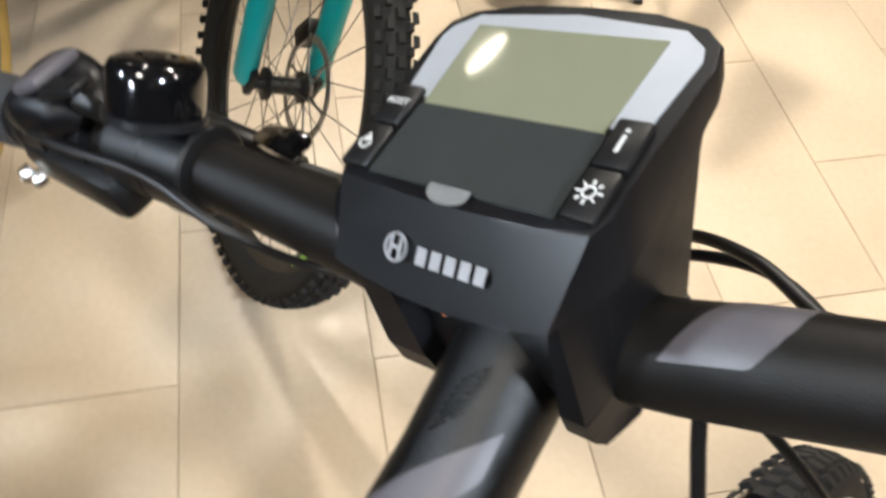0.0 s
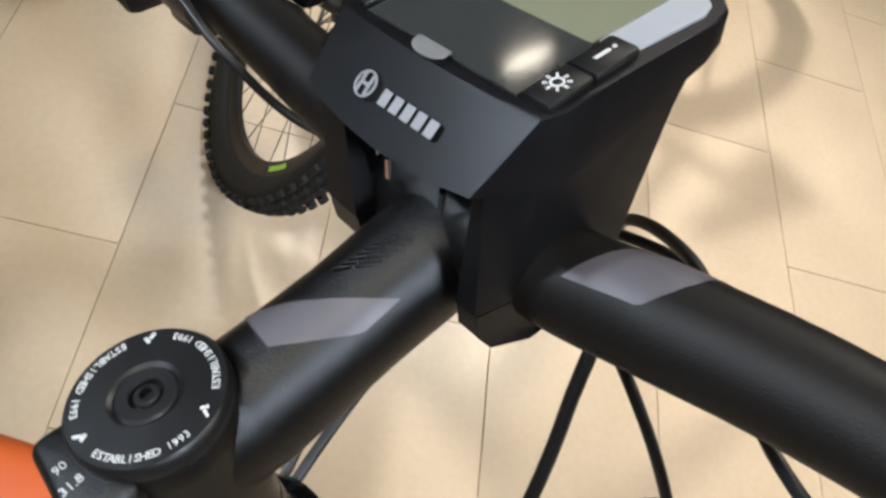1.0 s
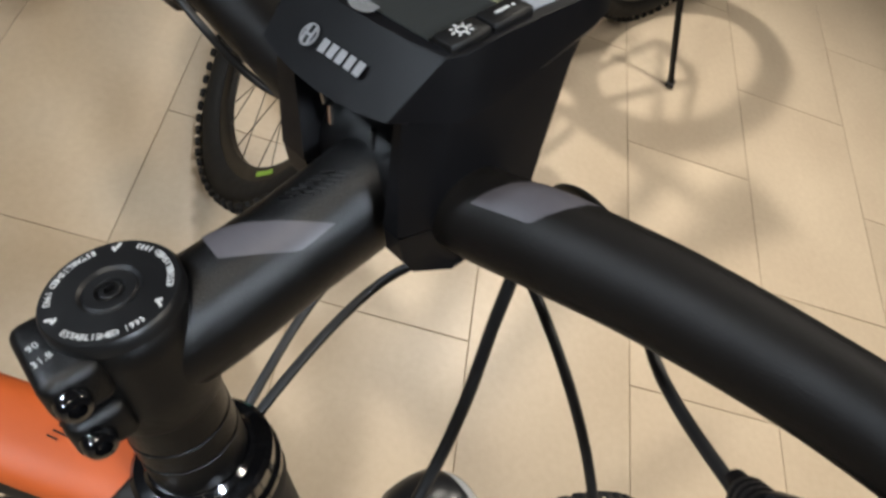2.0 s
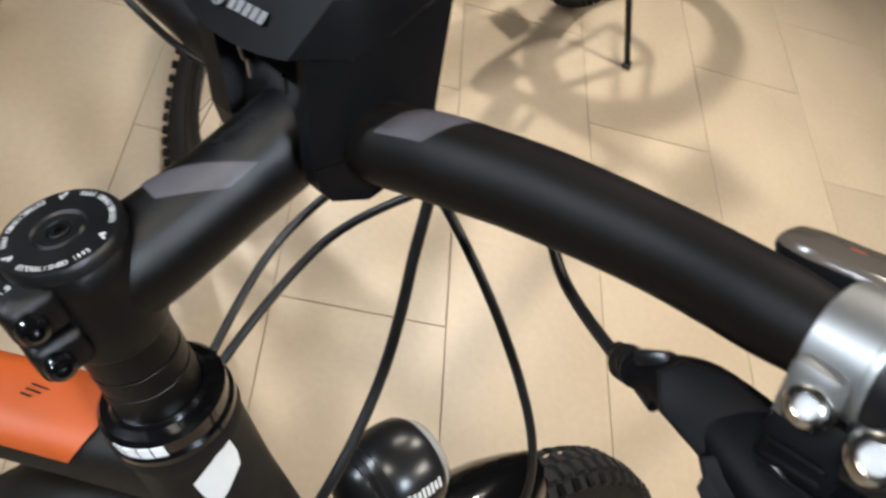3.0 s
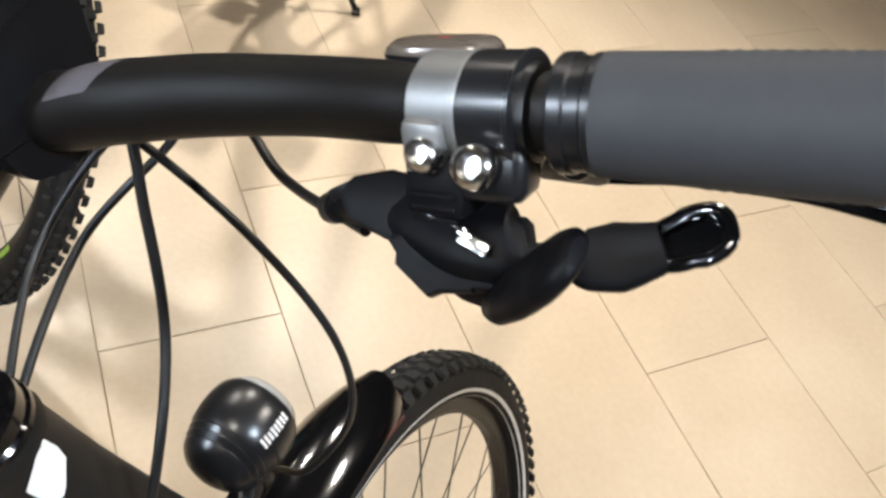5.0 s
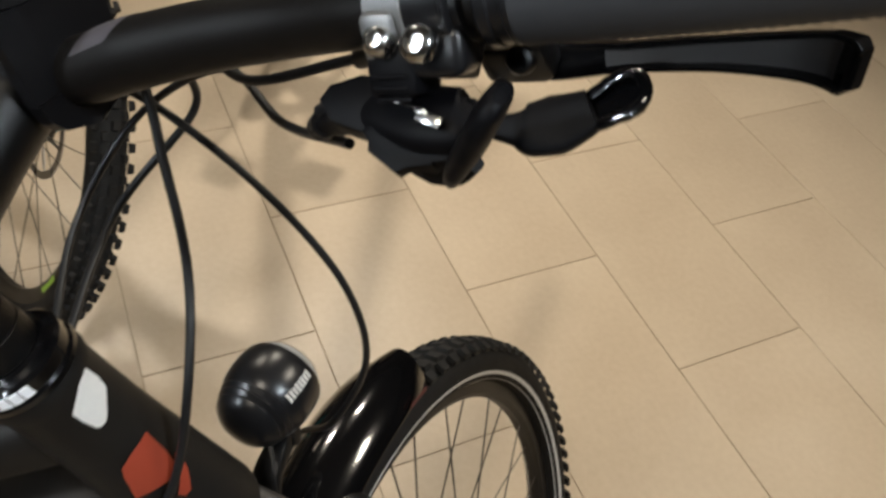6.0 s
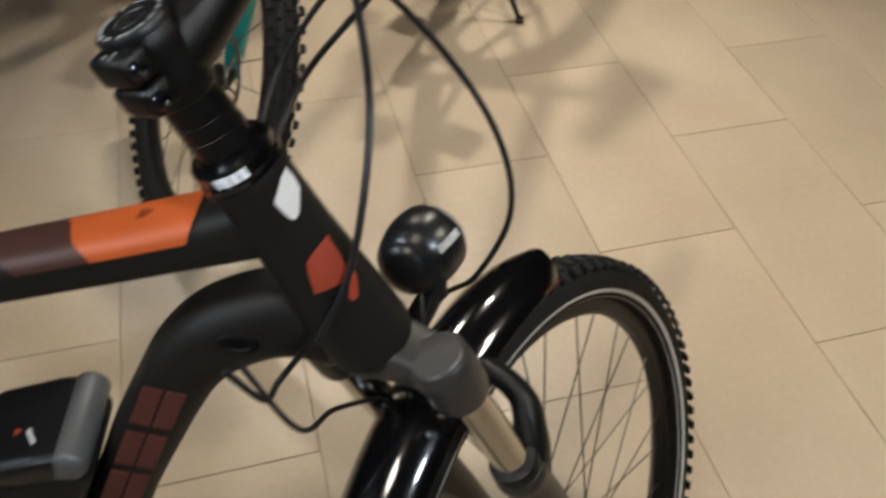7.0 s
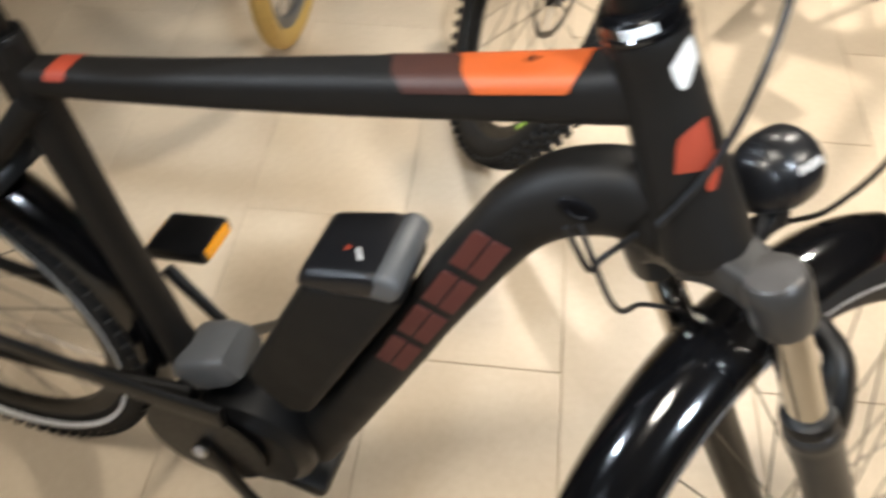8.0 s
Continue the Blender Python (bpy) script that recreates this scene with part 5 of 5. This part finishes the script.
    top_panel("rust_panel", -0.2165, -0.1845, -0.270, -0.236, M_RUST, "fading rust-red painted panel")
    top_panel("rear_panel", -0.548, -0.552, -0.572, -0.574, M_RED, "small orange-red rear panel")
    for k in range(3):
        bm = bmesh.new()
        rbox(bm, (0.0008, 0.009 - 0.002 * k, 0.0006), MF @ pose(-0.004 + 0.003 * k, -0.148 - 0.002 * k, 0.9140), 0)
        part("small_print", bm, M_FRAME, tube)
    # down tube
    dt = smooth_path([(0, -0.025, 0.800), (0, -0.068, 0.813), (0, -0.110, 0.800), (0, -0.143, 0.770), (0, -0.170, 0.724), (0, -0.201, 0.662), (0, -0.227, 0.6055), (0, -0.269, 0.510), (0, -0.389, 0.254)], 6)
    bm = bmesh.new()
    DW = [0.026, 0.028, 0.029, 0.030, 0.031, 0.031, 0.031, 0.031, 0.032]
    DH = [0.036, 0.035, 0.033, 0.0295, 0.0285, 0.029, 0.028, 0.029, 0.034]
    sweep(bm, dt, DW, DH, seg=32, power=2.8)
    down = put("down_tube", bm, MF, M_FRAME, EBIKE, "matt charcoal curved down tube with dark red lettering")
    bm = bmesh.new()
    lathe(bm, [(0.0, -0.004), (0.0125, -0.003), (0.0140, 0.0), (0.0128, 0.0022), (0.0085, 0.0028), (0.0070, 0.0008), (0.0, 0.0006)], 28, MF @ pose(0.0283, -0.100, 0.812, -20) @ pose(0, 0, 0, 0, 90) @ Matrix.Diagonal((0.72, 1.15, 1, 1)))
    part("cable_port", bm, M_SHIFT, down, "black rubber cable port")
    # lettering blocks on the right face, along the tube
    a, b = Vector((0.0312, -0.1590, 0.766)), Vector((0.0314, -0.2630, 0.530))
    d = (b - a).normalized()
    nrm = Vector((1, 0, 0))
    w = d.cross(nrm)
    mm = Matrix(((w.x, d.x, nrm.x, 0), (w.y, d.y, nrm.y, 0), (w.z, d.z, nrm.z, 0), (0, 0, 0, 1)))
    L = (b - a).length / 4
    for k in range(4):
        bm = bmesh.new()
        c = a + d * (k + 0.5) * L
        base = MF @ Matrix.Translation(c) @ mm
        for x in (-0.0088, 0.0088):
            rbox(bm, (0.0155, 0.052, 0.0012), base @ pose(x, 0, 0), 0.0004, 1)
        part("lettering_block", bm, M_MAROON, down, "plain dark red block of a maker's mark")
    # seat tube, stays
    bm = bmesh.new()
    sweep(bm, [(0, -0.622, 0.830), (0, -0.617, 0.79), (0, -0.594, 0.60), (0, -0.567, 0.42), (0, -0.545, 0.30)], [0.020, 0.0205, 0.0195, 0.0205, 0.026], [0.021, 0.0215, 0.0195, 0.0215, 0.028], seg=28, power=2.4)
    put("seat_tube", bm, MF, M_FRAME, EBIKE, "matt charcoal seat tube")
    bm = bmesh.new()
    lathe(bm, [(0.0135, -0.02), (0.0215, -0.018), (0.0215, 0.006), (0.0205, 0.008), (0.0137, 0.008)], 28, MF @ along((0, -0.622, 0.828), (0, -0.631, 0.9)))
    clamp = part("seat_clamp", bm, M_PLASTIC_D, EBIKE, "black seat clamp")
    bm = bmesh.new()
    sweep(bm, [(0, -0.620, 0.81), (0, -0.636, 0.93)], 0.0136, seg=24)
    put("seat_post", bm, MF, M_STEM, EBIKE, "black seat post")
    bm = bmesh.new()
    sweep(bm, smooth_path([(0, -0.500, 0.952), (0, -0.56, 0.960), (0, -0.63, 0.958), (0, -0.70, 0.965), (0, -0.745, 0.972)], 6), [0.012, 0.028, 0.045, 0.075, 0.055], [0.012, 0.016, 0.020, 0.024, 0.018], seg=22, power=2.3)
    put("saddle", bm, MF, M_PLASTIC_D, EBIKE, "black padded saddle")
    RH = Vector((0, -0.985, 0.352))
    for sx in (-1, 1):
        bm = bmesh.new()
        sweep(bm, smooth_path([(sx * 0.014, -0.605, 0.775), (sx * 0.034, -0.68, 0.69), (sx * 0.056, -0.84, 0.51), (sx * 0.066, RH.y + 0.01, RH.z + 0.02)], 6), [0.011, 0.010, 0.009, 0.009], [0.014, 0.012, 0.011, 0.010], seg=16)
        put("seat_stay", bm, MF, M_FRAME, EBIKE)
        bm = bmesh.new()
        sweep(bm, smooth_path([(sx * 0.03, -0.545, 0.325), (sx * 0.045, -0.66, 0.335), (sx * 0.060, -0.82, 0.345), (sx * 0.068, RH.y, RH.z)], 6), [0.012, 0.010, 0.010, 0.009], [0.020, 0.016, 0.014, 0.012], seg=16)
        put("chain_stay", bm, MF, M_FRAME, EBIKE)
    build_wheel(EBIKE, "rear_wheel", MF @ Matrix.Translation(RH), label="black treaded rear tyre with a reflective stripe")
    # rear mudguard
    bm = bmesh.new()
    rows = []
    for a in np.linspace(100, -110, 56):
        row = []
        for lay in (0, 1):
            for k in range(9):
                q = k / 8 * 2 - 1
                rr = 0.385 + 0.022 * math.exp(-((a - 62) / 30) ** 2) - 0.016 * abs(q) ** 2.2 - 0.002 * lay
                row.append(bm.verts.new((q * 0.030, RH.y + rr * math.sin(radians(a)), RH.z + rr * math.cos(radians(a)))))
        rows.append(row[:9] + row[:8:-1])
    for i in range(len(rows) - 1):
        for k in range(len(rows[i])):
            bm.faces.new((rows[i][k], rows[i][(k + 1) % 18], rows[i + 1][(k + 1) % 18], rows[i + 1][k]))
    bm.faces.new(rows[0])
    bm.faces.new(rows[-1][::-1])
    put("rear_mudguard", bm, MF, M_GLOSS, EBIKE, "glossy black rear mudguard", 50)
    # frame lock by the seat stays
    bm = bmesh.new()
    lathe(bm, [(0.052, -0.012), (0.066, -0.014), (0.070, 0.0), (0.066, 0.014), (0.052, 0.012), (0.049, 0.0)], 28, MF @ pose(0, -0.715, 0.640, 42), -40, 220)
    rbox(bm, (0.10, 0.036, 0.03), MF @ pose(0, -0.690, 0.668, 42), 0.008)
    lock = part("frame_lock", bm, M_PLASTIC_D, EBIKE, "black ring lock behind the seat tube")
    bm = bmesh.new()
    rbox(bm, (0.022, 0.0012, 0.006), MF @ pose(0.038, -0.672, 0.690, 0, 0, 40), 0)
    part("pale_mark", bm, M_WHITE, lock)
    # battery
    a, b = Vector((0, -0.296, 0.660)), Vector((0, -0.410, 0.418))
    d = (b - a).normalized()
    w = Vector((0, -d.z, d.y))
    if w.y > 0:
        w = -w
    side = Matrix(((0, 0, 1, 0), (1, 0, 0, 0), (0, 1, 0, 0), (0, 0, 0, 1)))

    def slab(outline, half, bevel):
        """Side profile in y and z, extruded across the frame with rounded edges."""
        bm = bmesh.new()
        plate(bm, outline, 2 * half, side @ pose(0, 0, half))
        bmesh.ops.bevel(bm, geom=[e for e in bm.edges], offset=bevel, segments=4, affect="EDGES", profile=0.5)
        return bm
    bat = put("battery_pack", slab([(-0.3400, 0.646), (-0.2500, 0.668), (-0.2370, 0.656), (-0.3640, 0.392), (-0.3950, 0.380), (-0.4430, 0.436)], 0.0440, 0.012), MF, M_FRAME, EBIKE, "matt black battery pack on the down tube", 50)
    put("battery_hood", slab([(-0.3500, 0.6420), (-0.3390, 0.6670), (-0.2780, 0.6850), (-0.2500, 0.6885), (-0.2380, 0.6760), (-0.2480, 0.6540), (-0.3010, 0.6440)], 0.0452, 0.0105), MF, M_PLASTIC_G, bat, "glossy dark rounded battery hood", 50)
    put("grey_flank", slab([(-0.2745, 0.6560), (-0.2645, 0.6890), (-0.2490, 0.6912), (-0.2355, 0.6775), (-0.2460, 0.6540), (-0.2600, 0.6540)], 0.0462, 0.0085), MF, M_MOTOR, bat, "silver grey battery end band", 50)
    bm = bmesh.new()
    rbox(bm, (0.016, 0.004, 0.0010), MF @ pose(0.018, -0.2880, 0.6828, 17, 0, 30), 0.0003, 1)
    part("pale_mark", bm, M_WHITE, bat)
    bm = bmesh.new()
    plate(bm, [(-0.0035, -0.003), (0.0035, -0.003), (0.0, 0.0035)], 0.001, MF @ pose(0.010, -0.3020, 0.6792, 17))
    part("warning_mark", bm, M_RED, bat, "small orange triangle mark")
    bm = bmesh.new()
    rbox(bm, (0.012, 0.028, 0.004), MF @ pose(0.0, -0.44, 0.395, 30), 0.001)
    part("battery_foot", bm, M_ALU, bat)
    bm = bmesh.new()
    rbox(bm, (0.006, 0.085, 0.0035), MF @ Matrix.Translation(a.lerp(b, 0.62) - w * 0.049 + Vector((0.02, 0, 0))) @ pose(0, 0, 0, math.degrees(math.atan2(d.z, d.y))), 0.001)
    part("battery_rail", bm, M_ALU, bat, "bright rail between battery and tube")
    # motor and cranks
    BB = Vector((0, -0.515, 0.285))
    bm = bmesh.new()
    lathe(bm, [(0.0, -0.062), (0.070, -0.060), (0.085, -0.050), (0.088, -0.02), (0.088, 0.02), (0.085, 0.045), (0.070, 0.058), (0.0, 0.060)], 40, MF @ Matrix.Translation(BB + Vector((0, 0.055, -0.015))) @ pose(0, 0, 0, 0, 90))
    motor = part("motor", bm, M_PLASTIC_D, EBIKE, "black mid-drive motor housing with a grey cover")
    bm = bmesh.new()
    sweep(bm, smooth_path([(0, -0.470, 0.418), (0, -0.490, 0.405), (0, -0.528, 0.382), (0, -0.545, 0.360)], 5), [0.032, 0.038, 0.039, 0.034], [0.020, 0.028, 0.030, 0.024], seg=28, power=5)
    put("motor_cover", bm, MF, M_MOTOR, motor, "light grey motor cover")
    bm = bmesh.new()
    rbox(bm, (0.10, 0.16, 0.03), MF @ pose(0, -0.445, 0.195, -12), 0.012)
    part("skid_plate", bm, M_PLASTIC_D, motor)
    bm = bmesh.new()
    lathe(bm, [(0.02, 0.066), (0.085, 0.068), (0.085, 0.0705), (0.02, 0.072)], 48, MF @ Matrix.Translation(BB) @ pose(0, 0, 0, 0, 90))
    part("chainring", bm, M_PLASTIC_D, motor)
    for sx, end in ((1, Vector((0.088, -0.430, 0.135))), (-1, Vector((-0.088, -0.630, 0.415)))):
        bm = bmesh.new()
        st = BB + Vector((sx * 0.076, 0, 0))
        sweep(bm, [st, st.lerp(end, 0.5), end], [0.007, 0.006, 0.007], [0.016, 0.011, 0.013], seg=16, power=3)
        crank = put("crank_arm", bm, MF, M_PLASTIC_D, EBIKE, "black crank arm")
        bm = bmesh.new()
        bump_cap(bm, 0.011, 0.006, MF @ along(st + Vector((sx * 0.006, 0, 0)), st + Vector((sx * 0.05, 0, 0))))
        part("crank_bolt", bm, M_ALU, crank)
        pm = MF @ Matrix.Translation(end + Vector((sx * 0.058, 0, 0))) @ pose(0, 0, 0, 12 if sx < 0 else 10)
        bm = bmesh.new()
        rbox(bm, (0.075, 0.095, 0.024), pm, 0.006)
        pedal = part("pedal", bm, M_PLASTIC_D, EBIKE, "black plastic pedal with an amber reflector")
        for yy in (-1, 1):
            bm = bmesh.new()
            rbox(bm, (0.058, 0.006, 0.017), pm @ pose(0, yy * 0.047, 0), 0.002)
            part("reflector", bm, M_AMBER, pedal, "amber pedal reflector")
    # side stand on the left
    bm = bmesh.new()
    foot = MFI @ Vector((-0.21, -0.86, 0.006))
    sweep(bm, [(-0.05, -0.60, 0.30), tuple(foot)], [0.010, 0.009], seg=14)
    put("side_stand", bm, MF, M_PLASTIC_D, EBIKE, "black side stand resting on the floor")
    # chain guard
    bm = bmesh.new()
    sweep(bm, smooth_path([(0.070, -0.47, 0.372), (0.071, -0.60, 0.378), (0.070, -0.78, 0.395), (0.070, -0.93, 0.405)], 6), 0.006, [0.020, 0.018, 0.014, 0.010], seg=14, power=3, side=(1, 0, 0))
    put("chain_guard", bm, MF, M_PLASTIC_D, EBIKE, "black plastic chain guard")


M_RUST = mat("fading_rust_paint", (0.046, 0.014, 0.008), 0.55, 0.0, 60, 0.15)
frame_parts()


# ---- the neighbouring bicycles ----
def plain_bike(name, label, mw, fwd, r, width, tyre, knobs, colour, second, disc=True, teal_legs=True, stand=None, rim_r=0.30, spoke_r=0.001, rim=None):
    """mw: front wheel pose (axle x, ahead y); fwd: the way its frame points."""
    bike = thing(name, label, "bicycle")
    hub = mw.translation.copy()
    wheel = build_wheel(bike, "front_wheel", mw, r, width, rim_r, tyre, rim, False, knobs, 28, "", spoke_r)
    fwd = Vector(fwd).normalized()
    back, right = -fwd, Vector((fwd.y, -fwd.x, 0))
    for sx in (-1, 1):
        top, low = Vector((sx * 0.066, -0.125, 0.50)), Vector((sx * 0.062, -0.02, 0.0))
        bm = bmesh.new()
        sweep(bm, [low + Vector((0, 0, -0.012)), low, low.lerp(top, 0.25), low.lerp(top, 0.62)], [0.012, 0.019, 0.021, 0.023], [0.016, 0.024, 0.024, 0.024], seg=20)
        put("fork_leg", bm, mw, second, bike)
        bm = bmesh.new()
        sweep(bm, [low.lerp(top, 0.6), top], 0.0165, seg=18)
        put("stanchion", bm, mw, M_PLASTIC_G, bike)
        bm = bmesh.new()
        rbox(bm, (0.014, 0.03, 0.05), mw @ pose(sx * 0.056, -0.008, 0.0, -14), 0.004)
        part("dropout", bm, M_PLASTIC_D, bike)
    bm = bmesh.new()
    sweep(bm, [(-0.07, -0.125, 0.50), (0, -0.13, 0.515), (0.07, -0.125, 0.50)], [0.02, 0.024, 0.02], [0.02, 0.024, 0.02], seg=16, side=(0, 0, 1))
    sweep(bm, smooth_path([(-0.062, -0.06, 0.29), (-0.05, -0.02, 0.375), (0, -0.01, 0.395), (0.05, -0.02, 0.375), (0.062, -0.06, 0.29)], 6), 0.012, 0.009, seg=12, side=(0, 1, 0.3))
    put("fork_crown", bm, mw, M_PLASTIC_G, bike)
    if disc:
        bm = bmesh.new()
        md = mw @ Matrix.Translation((-0.040, 0, 0)) @ pose(0, 0, 0, 0, 90)
        lathe(bm, [(0.076, -0.001), (0.090, -0.001), (0.090, 0.001), (0.076, 0.001), (0.076, -0.001)], 48, md, caps=False)
        part("brake_disc", bm, M_ALU, wheel, "bright perforated brake disc")
        for k in range(6):
            bm = bmesh.new()
            rbox(bm, (0.062, 0.006, 0.0018), md @ Matrix.Rotation(k * math.pi / 3 + 0.4, 4, "Z") @ pose(0.045, 0.010, 0, 0, 0, 20), 0)
            part("disc_arm", bm, M_ALU, wheel)
        bm = bmesh.new()
        lathe(bm, [(0.0, -0.002), (0.024, -0.002), (0.024, 0.002), (0.0, 0.002)], 24, md)
        part("disc_centre", bm, M_ALU, wheel)
        bm = bmesh.new()
        rbox(bm, (0.03, 0.035, 0.06), mw @ pose(-0.05, -0.078, 0.055, -30), 0.008)
        part("brake_caliper", bm, M_PLASTIC_D, bike)
        bm = bmesh.new()
        rbox(bm, (0.010, 0.016, 0.010), mw @ pose(-0.066, -0.072, 0.035, -30), 0.003)
        part("brake_adjuster", bm, M_REDLENS, bike, "small red caliper knob")
    crown, colt = mw @ Vector((0, -0.135, 0.53)), mw @ Vector((0, -0.172, 0.70))
    bb = hub + back * 0.70
    bb.z = 0.315
    rear = hub + back * 1.13
    rear.z = r
    seat = bb + back * 0.17 + Vector((0, 0, 0.42))

    def tube(nm, pts, rx, rz, material, seg=18):
        bm = bmesh.new()
        sweep(bm, smooth_path(pts, 6), rx, rz, seg=seg, power=2.3, side=right)
        part(nm, bm, material, bike)
    tube("head_tube", [crown, colt], [0.026, 0.024], [0.026, 0.024], colour)
    tube("top_tube", [colt.lerp(crown, 0.2), colt.lerp(seat, 0.5) + Vector((0, 0, -0.01)), seat], 0.019, 0.021, colour)
    tube("down_tube", [colt.lerp(crown, 0.8), crown.lerp(bb, 0.5), bb], 0.026, 0.03, colour)
    tube("seat_tube", [bb, seat + (seat - bb) * 0.05], 0.018, 0.018, colour)
    tube("seat_post", [seat, seat + (seat - bb) * 0.45], 0.0145, 0.0145, M_PLASTIC_G)
    sd = seat + (seat - bb) * 0.45
    bm = bmesh.new()
    sweep(bm, smooth_path([sd + fwd * 0.15 + Vector((0, 0, 0.01)), sd + fwd * 0.06 + Vector((0, 0, 0.02)), sd - fwd * 0.05 + Vector((0, 0, 0.02)), sd - fwd * 0.12 + Vector((0, 0, 0.03))], 6), [0.015, 0.03, 0.06, 0.06], [0.014, 0.018, 0.022, 0.018], seg=18, side=right)
    part("saddle", bm, M_PLASTIC_D, bike)
    for sx in (-1, 1):
        tube("seat_stay", [seat + right * sx * 0.02, rear + right * sx * 0.062], 0.008, 0.009, colour)
        tube("chain_stay", [bb + right * sx * 0.03, rear + right * sx * 0.065], 0.009, 0.012, colour)
        st = bb + right * sx * 0.075
        en = st + (fwd * 0.155 if sx < 0 else -fwd * 0.155) * 1.0 + Vector((0, 0, 0.06 if sx < 0 else -0.06))
        tube("crank_arm", [st, en], 0.008, 0.013, M_PLASTIC_D)
        bm = bmesh.new()
        rot = Matrix((right, fwd, Vector((0, 0, 1)))).transposed().to_4x4()
        rbox(bm, (0.09, 0.095, 0.018), Matrix.Translation(en + right * sx * 0.06) @ rot, 0.005)
        part("pedal", bm, M_PLASTIC_D, bike)
    bm = bmesh.new()
    lathe(bm, [(0.02, -0.003), (0.075, -0.003), (0.075, 0.003), (0.02, 0.003)], 36, Matrix.Translation(bb + right * 0.05) @ right.to_track_quat("Z", "Y").to_matrix().to_4x4())
    part("chainring", bm, M_PLASTIC_D, bike)
    mr = Matrix(((right.x, fwd.x, 0, rear.x), (right.y, fwd.y, 0, rear.y), (right.z, fwd.z, 1, rear.z), (0, 0, 0, 1)))
    build_wheel(bike, "rear_wheel", mr, r, width, rim_r, tyre, rim, False, knobs, 28, "", spoke_r)
    # stem and bar
    st0, bc = mw @ Vector((0, -0.186, 0.765)), mw @ Vector((0, -0.10, 0.785))
    tube("stem", [mw @ Vector((0, -0.172, 0.70)), st0, bc], 0.018, 0.018, M_STEM)
    bm = bmesh.new()
    sweep(bm, smooth_path([(-0.36, -0.16, 0.81), (-0.2, -0.13, 0.805), (-0.08, -0.10, 0.787), (0.08, -0.10, 0.787), (0.2, -0.13, 0.805), (0.36, -0.16, 0.81)], 6), [0.016, 0.0125, 0.0155, 0.0155, 0.0125, 0.016], seg=18, side=(0, 0, 1))
    put("handlebar", bm, mw, M_BAR, bike)
    if stand:
        bm = bmesh.new()
        f = Vector(stand)
        s0 = bb + back * 0.30 + right * -0.06 + Vector((0, 0, 0.02))
        sweep(bm, [s0, s0.lerp(f, 0.9), f], [0.009, 0.008, 0.008], seg=12)
        rbox(bm, (0.03, 0.022, 0.010), Matrix.Translation(f), 0.003)
        part("side_stand", bm, M_PLASTIC_D, bike)
    return bike


def wheel_pose(centre, right, ahead):
    y = Vector(ahead).normalized()
    x = Vector(right)
    x = (x - y * x.dot(y)).normalized()
    z = x.cross(y)
    return Matrix(((x.x, y.x, z.x, centre[0]), (x.y, y.y, z.y, centre[1]), (x.z, y.z, z.z, centre[2]), (0, 0, 0, 1)))


MTB = plain_bike("mountain_bike", "mountain bicycle with teal fork legs and knobbly black tyres", wheel_pose((-0.919, -0.668, 0.333), (0.448, -0.788, 0.42), (0.8686, 0.4955, 0)), (0.896, -0.45, 0), 0.3635, 0.058, None, 2, M_PLASTIC_G, M_TEAL, stand=(-1.71, 0.005, 0.008), rim_r=0.300)
TANB = plain_bike("cruiser_bicycle", "cream bicycle with tan rubber tyres standing behind", wheel_pose((-1.030, -1.300, 0.345), (0.30, -0.945, 0.10), (0.951, 0.309, 0)), (0.93, -0.36, 0), 0.346, 0.046, M_TAN, 0, M_CREAM, M_CREAM, disc=False, rim_r=0.288, rim=M_MOTOR, spoke_r=0.0011)


def rim_decal():
    """Lime decal on the mountain bike's rim."""
    m = wheel_pose((-0.919, -0.668, 0.333), (0.448, -0.788, 0.42), (0.8686, 0.4955, 0))
    w = [o for o in MTB.children if o.name.startswith("front_wheel")][0]
    for a0, a1 in ((110, 121),):
        bm = bmesh.new()
        for sx in (1, -1):
            rows = []
            for k in range(9):
                a = radians(a0 + (a1 - a0) * k / 8)
                rows.append([bm.verts.new(m @ Vector((sx * 0.0122, q * math.sin(a), q * math.cos(a)))) for q in (0.292, 0.301)])
            for a, b in zip(rows, rows[1:]):
                bm.faces.new((a[0], a[1], b[1], b[0]))
        part("rim_decal", bm, M_GREEN, w, "lime green rim decal")


rim_decal()
